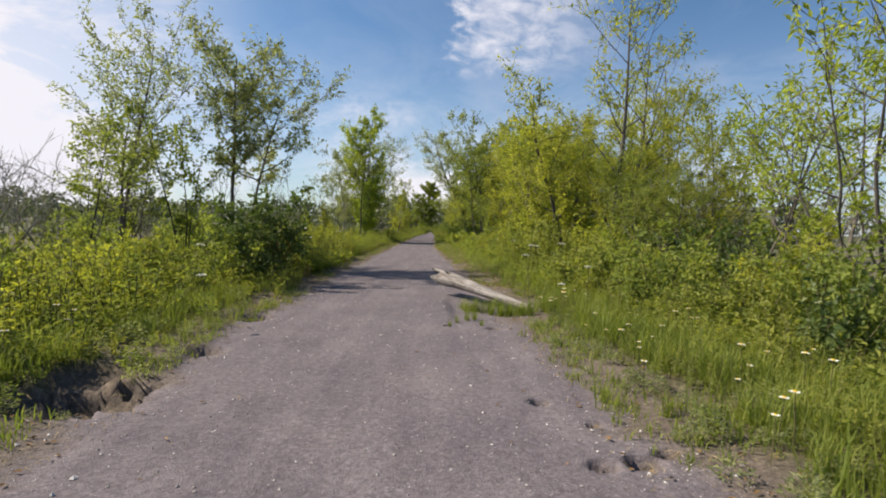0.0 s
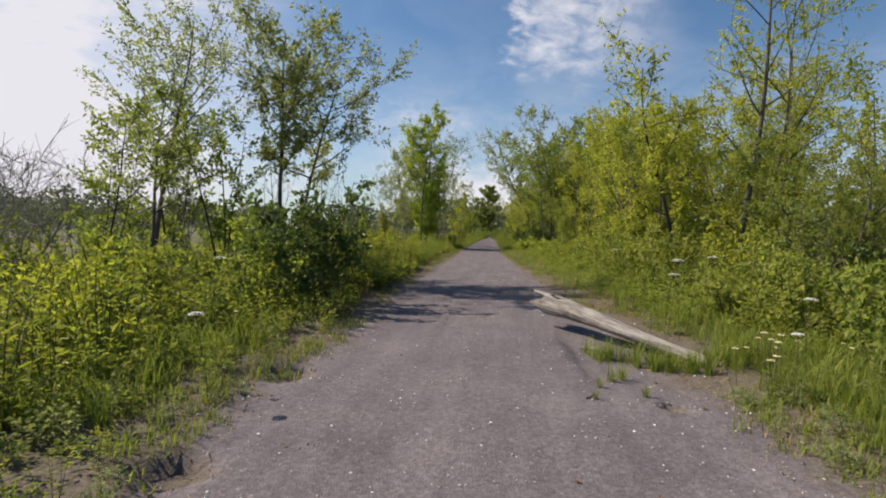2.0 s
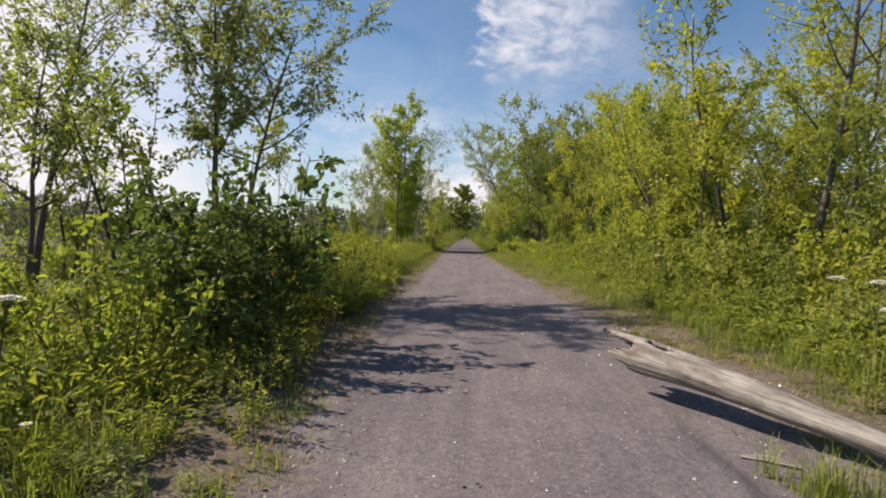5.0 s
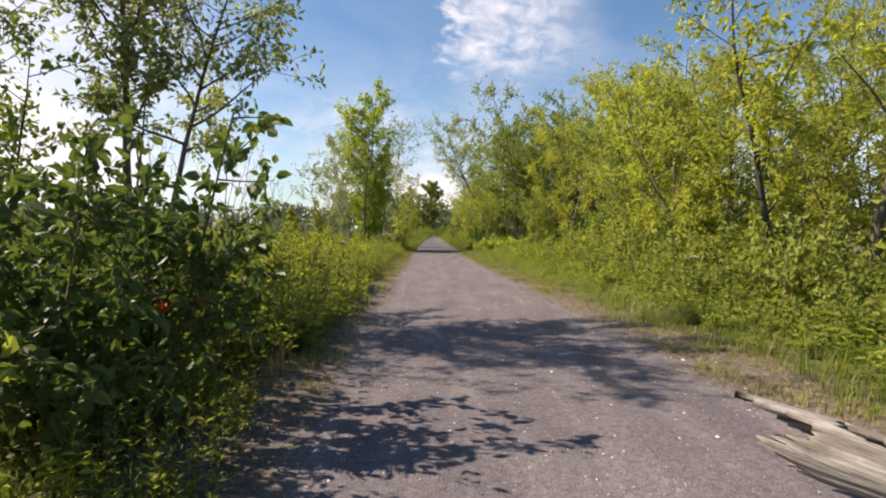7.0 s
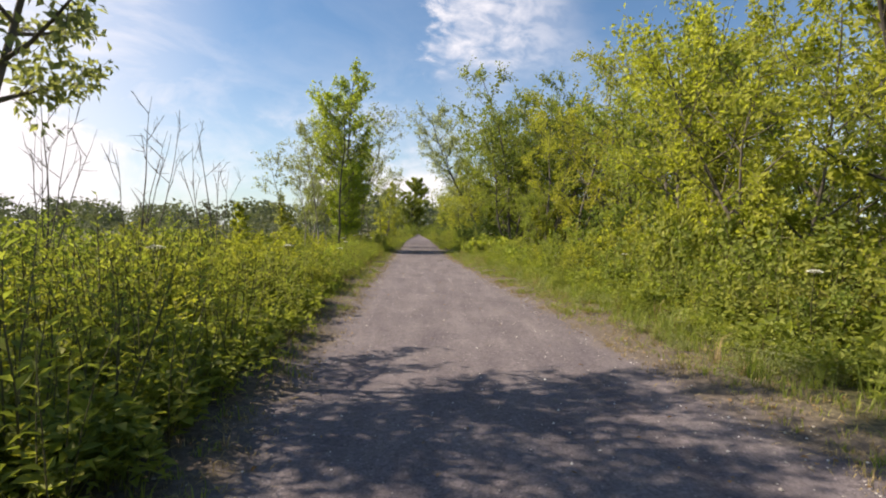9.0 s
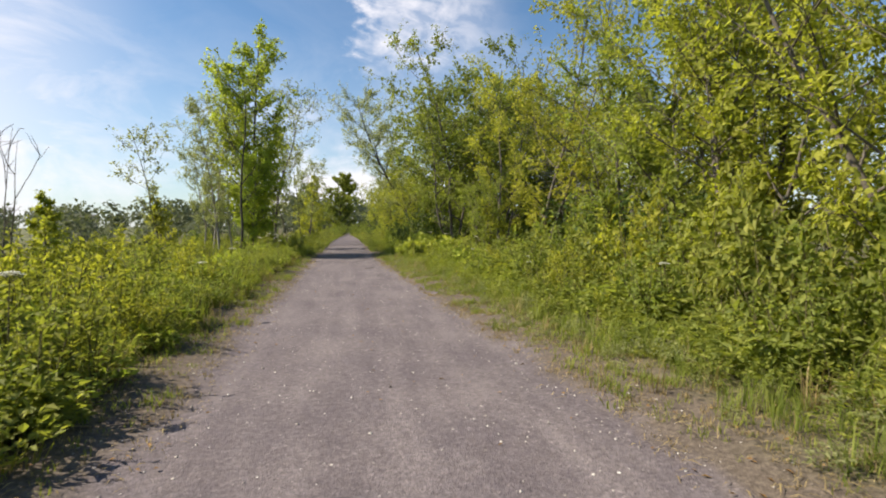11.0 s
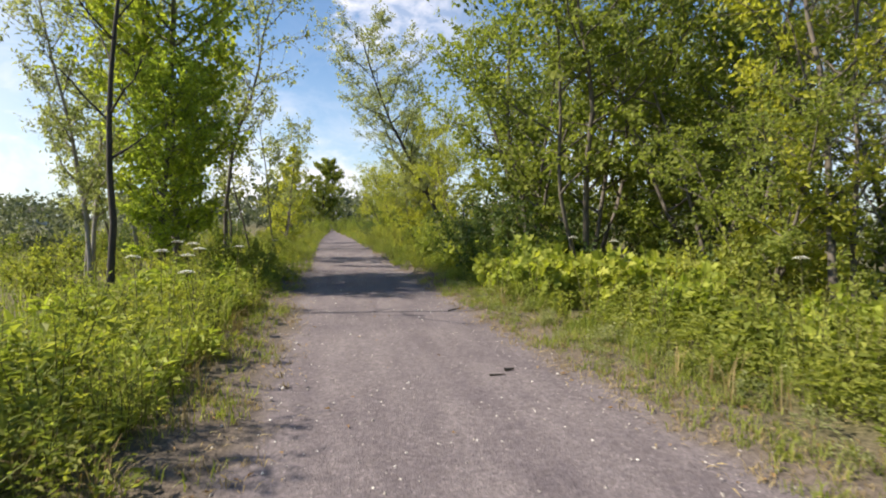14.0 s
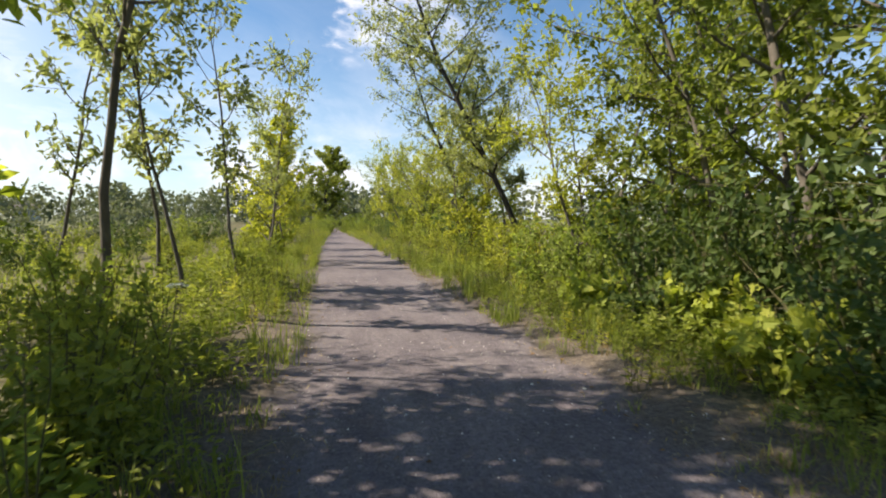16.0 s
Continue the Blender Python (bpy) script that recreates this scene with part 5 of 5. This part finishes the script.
# ---------------------------------------------------------------- flowers
def make_lace(seed):
    rng = np.random.default_rng(seed)
    root = thing("wild_carrot", "white flat-topped wild carrot flower on a thin stem", "flower", "wild carrots")
    w, fl, lv = Buf(), Buf(), Buf()
    st = arc((0, 0, -0.02), (0.05, 0.02, 1), 0.52, 6, rng, 0.05, 0.02)
    tube(w, st, np.linspace(0.004, 0.002, 6), 4)
    top = st[-1]
    for i in range(46):
        r, a = 0.042 * math.sqrt((i + 0.5) / 46), i * 2.4
        c = top + np.array([math.cos(a) * r, math.sin(a) * r, 0.020 - 9 * r * r + rng.normal(0, 0.001)])
        if i % 3 == 0:
            tube(w, [top - np.array([0, 0, 0.02]), c], [0.0009, 0.0007], 3)
        k = 5
        ang = np.linspace(0, 6.28, k, endpoint=False) + rng.uniform(0, 1)
        add_leaves(fl, np.repeat(c[None], k, 0), np.stack([np.cos(ang), np.sin(ang), 0.25 + 0 * ang], 1), np.tile([0, 0, 1.0], (k, 1)), np.full(k, 0.009), np.full(k, 0.006))
    leaf_on(lv, st[:4], 26, rng, (0.05, 0.009), "lance", 0.03)
    part("stem", w, STEM, root)
    part("umbel", fl, PETAL, root, "white umbel of tiny flowers")
    part("leaves", lv, GRASS, root)
    return root


lace = make_lace(601)
lace_spots = [(0.74, 7.40, 1.18), (0.76, 7.18, 1.0), (-1.95, 5.2, 0.80), (0.90, 8.0, 1.12), (0.72, 5.5, 0.68), (1.35, 7.9, 1.2), (1.15, 6.2, 0.9), (-2.7, 6.6, 1.1), (-3.1, 8.0, 1.5), (-2.58, 23.0, 1.22), (-2.76, 22.5, 1.15),
              (-2.66, 22.8, 1.12), (-2.85, 22.2, 1.1), (-2.5, 22.4, 1.1), (-2.45, 23.6, 1.1), (-2.9, 23.2, 1.2), (-2.35, 21.6, 1.0), (0.86, 23.5, 1.22), (1.1, 23.3, 1.2), (1.3, 20.0, 0.7), (1.5, 21.3, 1.15), (0.98, 16.8, 0.7), (1.1, 17.3, 0.75),
              (0.9, 19.2, 0.8), (-2.8, 11.5, 1.3), (-2.5, 13.2, 1.2), (-2.4, 26.5, 1.0), (1.2, 14.2, 1.0), (1.15, 11.2, 1.1), (-2.6, 17.9, 1.0), (-2.35, 15.5, 0.95), (-2.75, 19.6, 1.05)]
for n, (x, y, s) in enumerate(lace_spots):
    (put_copy if n else put)(lace, x, y, n * 1.7, s)


def make_daisy():
    root = thing("daisy", "small white daisy with yellow centre in grass", "flower", "daisies")
    w, p, c = Buf(), Buf(), Buf()
    tube(w, [(0, 0, -0.01), (0.006, 0, 0.07), (0.01, 0.004, 0.14)], [0.002, 0.0016, 0.0012], 4)
    n = 12
    a = np.linspace(0, 6.28, n, endpoint=False)
    add_leaves(p, np.tile([0.01, 0.004, 0.141], (n, 1)), np.stack([np.cos(a), np.sin(a), 0.12 + 0 * a], 1), np.tile([0, 0, 1.0], (n, 1)), np.full(n, 0.014), np.full(n, 0.007))
    tube(c, [(0.01, 0.004, 0.14), (0.01, 0.004, 0.1445), (0.01, 0.004, 0.146)], [0.0045, 0.004, 0.0005], 8)
    part("stem", w, STEM, root)
    part("petals", p, PETAL, root)
    part("centre", c, YELLOW_PETAL, root, "yellow flower centre")
    return root


daisy = make_daisy()
rd = np.random.default_rng(611)
for n in range(60):
    y = rd.uniform(2.9, 6.4)
    x = edges(y)[1] + rd.uniform(0.25, 1.7) if rd.random() < 0.85 else edges(y)[0] - rd.uniform(0.3, 1.2)
    (put_copy if n else put)(daisy, x, y, n * 1.1, rd.uniform(0.95, 1.7))
butter = make_weed("yellow_flower", "small plant with yellow flower heads", 621, 0.18, YELLOW_PETAL, "flower", "yellow flowers", stems=3, per=5, leaf=("lance", 0.02, 0.012))
put(butter, 0.75, 18.3, 0)
put_copy(butter, 0.55, 18.9, 1.0, 0.9)
put_copy(butter, 1.0, 17.6, 2.0, 1.1)
redleaf = make_weed("red_leaves", "a few orange-red leaves inside the dogwood", 623, 0.14, RED_LEAF, "plant", stems=2, per=7, leaf=("broad", 0.05, 0.03))
put(redleaf, -2.28, 8.15, 0, 1.0, 0.42)

# ---------------------------------------------------------------- distance
def far_wood(name, label, n, spread_x, spread_y, h0, h1, seed):
    rng = np.random.default_rng(seed)
    b = Buf()
    for _ in range(n):
        x, y = rng.uniform(*spread_x), rng.uniform(*spread_y)
        h = rng.uniform(h0, h1)
        w = h * rng.uniform(0.35, 0.6)
        k = 170
        d = unit(rng.normal(0, 1, (k, 3)))
        p = d * rng.uniform(0.55, 1.0, (k, 1)) * np.array([w, w, h * 0.5]) + np.array([x, y, h * 0.52 - 0.3])
        s = h * 0.085 * rng.uniform(0.7, 1.4, k)
        add_leaves(b, p, rng.normal(0, 1, (k, 3)), d + rng.normal(0, 0.5, (k, 3)), s * 1.5, s, "lance")
        tube(b, [(x, y, -0.4), (x, y, h * 0.6)], [h * 0.02, h * 0.008], 4)
    # leaf colour already carries the haze of distance
    tagged(new(name, b.mesh(name, HAZED_LEAF)), label, "woods", kind="stuff")


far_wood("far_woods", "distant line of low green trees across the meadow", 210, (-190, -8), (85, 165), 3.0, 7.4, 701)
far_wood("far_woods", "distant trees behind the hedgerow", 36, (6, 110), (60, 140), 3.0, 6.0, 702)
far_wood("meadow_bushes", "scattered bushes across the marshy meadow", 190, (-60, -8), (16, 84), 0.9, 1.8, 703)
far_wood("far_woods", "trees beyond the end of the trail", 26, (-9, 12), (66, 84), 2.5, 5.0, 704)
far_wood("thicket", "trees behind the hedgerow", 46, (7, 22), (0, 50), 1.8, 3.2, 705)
far_wood("thicket", "trees closing the trail behind", 40, (-24, 24), (-30, -12), 2.5, 4.5, 706)

SIDING = plain("white_siding", (0.72, 0.72, 0.70))
ROOF = plain("grey_shingle", (0.16, 0.15, 0.15))
PANE, nt_, b_, o_ = material("window_glass")
b_.inputs["Base Color"].default_value = (0.05, 0.06, 0.07, 1)
b_.inputs["Roughness"].default_value = 0.08


def block(buf, x0, x1, y0, y1, z0, z1):
    v = [(x, y, z) for z in (z0, z1) for y in (y0, y1) for x in (x0, x1)]
    buf.add(v, [(0, 2, 3, 1), (4, 5, 7, 6), (0, 1, 5, 4), (2, 6, 7, 3), (0, 4, 6, 2), (1, 3, 7, 5)])


def house(x, y, turn, w, d, h):
    root = thing("house", "distant white house with grey gable roof", "house", "distant houses")
    b = Buf()
    block(b, -w / 2, w / 2, -d / 2, d / 2, -0.6, h)
    part("wall", b, SIDING, root)
    r = Buf()
    o, t = 0.25, h * 0.6
    v = [(-w / 2 - o, -d / 2 - o, h), (w / 2 + o, -d / 2 - o, h), (w / 2 + o, d / 2 + o, h), (-w / 2 - o, d / 2 + o, h), (-w / 2 - o, 0, h + t), (w / 2 + o, 0, h + t)]
    r.add(v, [(0, 1, 5, 4), (2, 3, 4, 5), (0, 3, 2, 1)])
    r.add(v, [(0, 4, 3), (1, 2, 5)])
    part("roof", r, ROOF, root)
    for k in range(3):
        q = Buf()
        xc = -w / 2 + w * (k + 0.5) / 3
        block(q, xc - 0.3, xc + 0.3, -d / 2 - 0.03, -d / 2 + 0.02, h * 0.4, h * 0.8)
        part("window", q, PANE, root)
    root.matrix_basis = Matrix.Translation((x, y, -0.35)) @ Matrix.Rotation(turn, 4, "Z")


house(-62, 152, 0.5, 5, 4, 2.6)
house(-84, 150, 0.2, 5, 4, 2.4)
house(-38, 148, 0.3, 4, 3.5, 2.2)
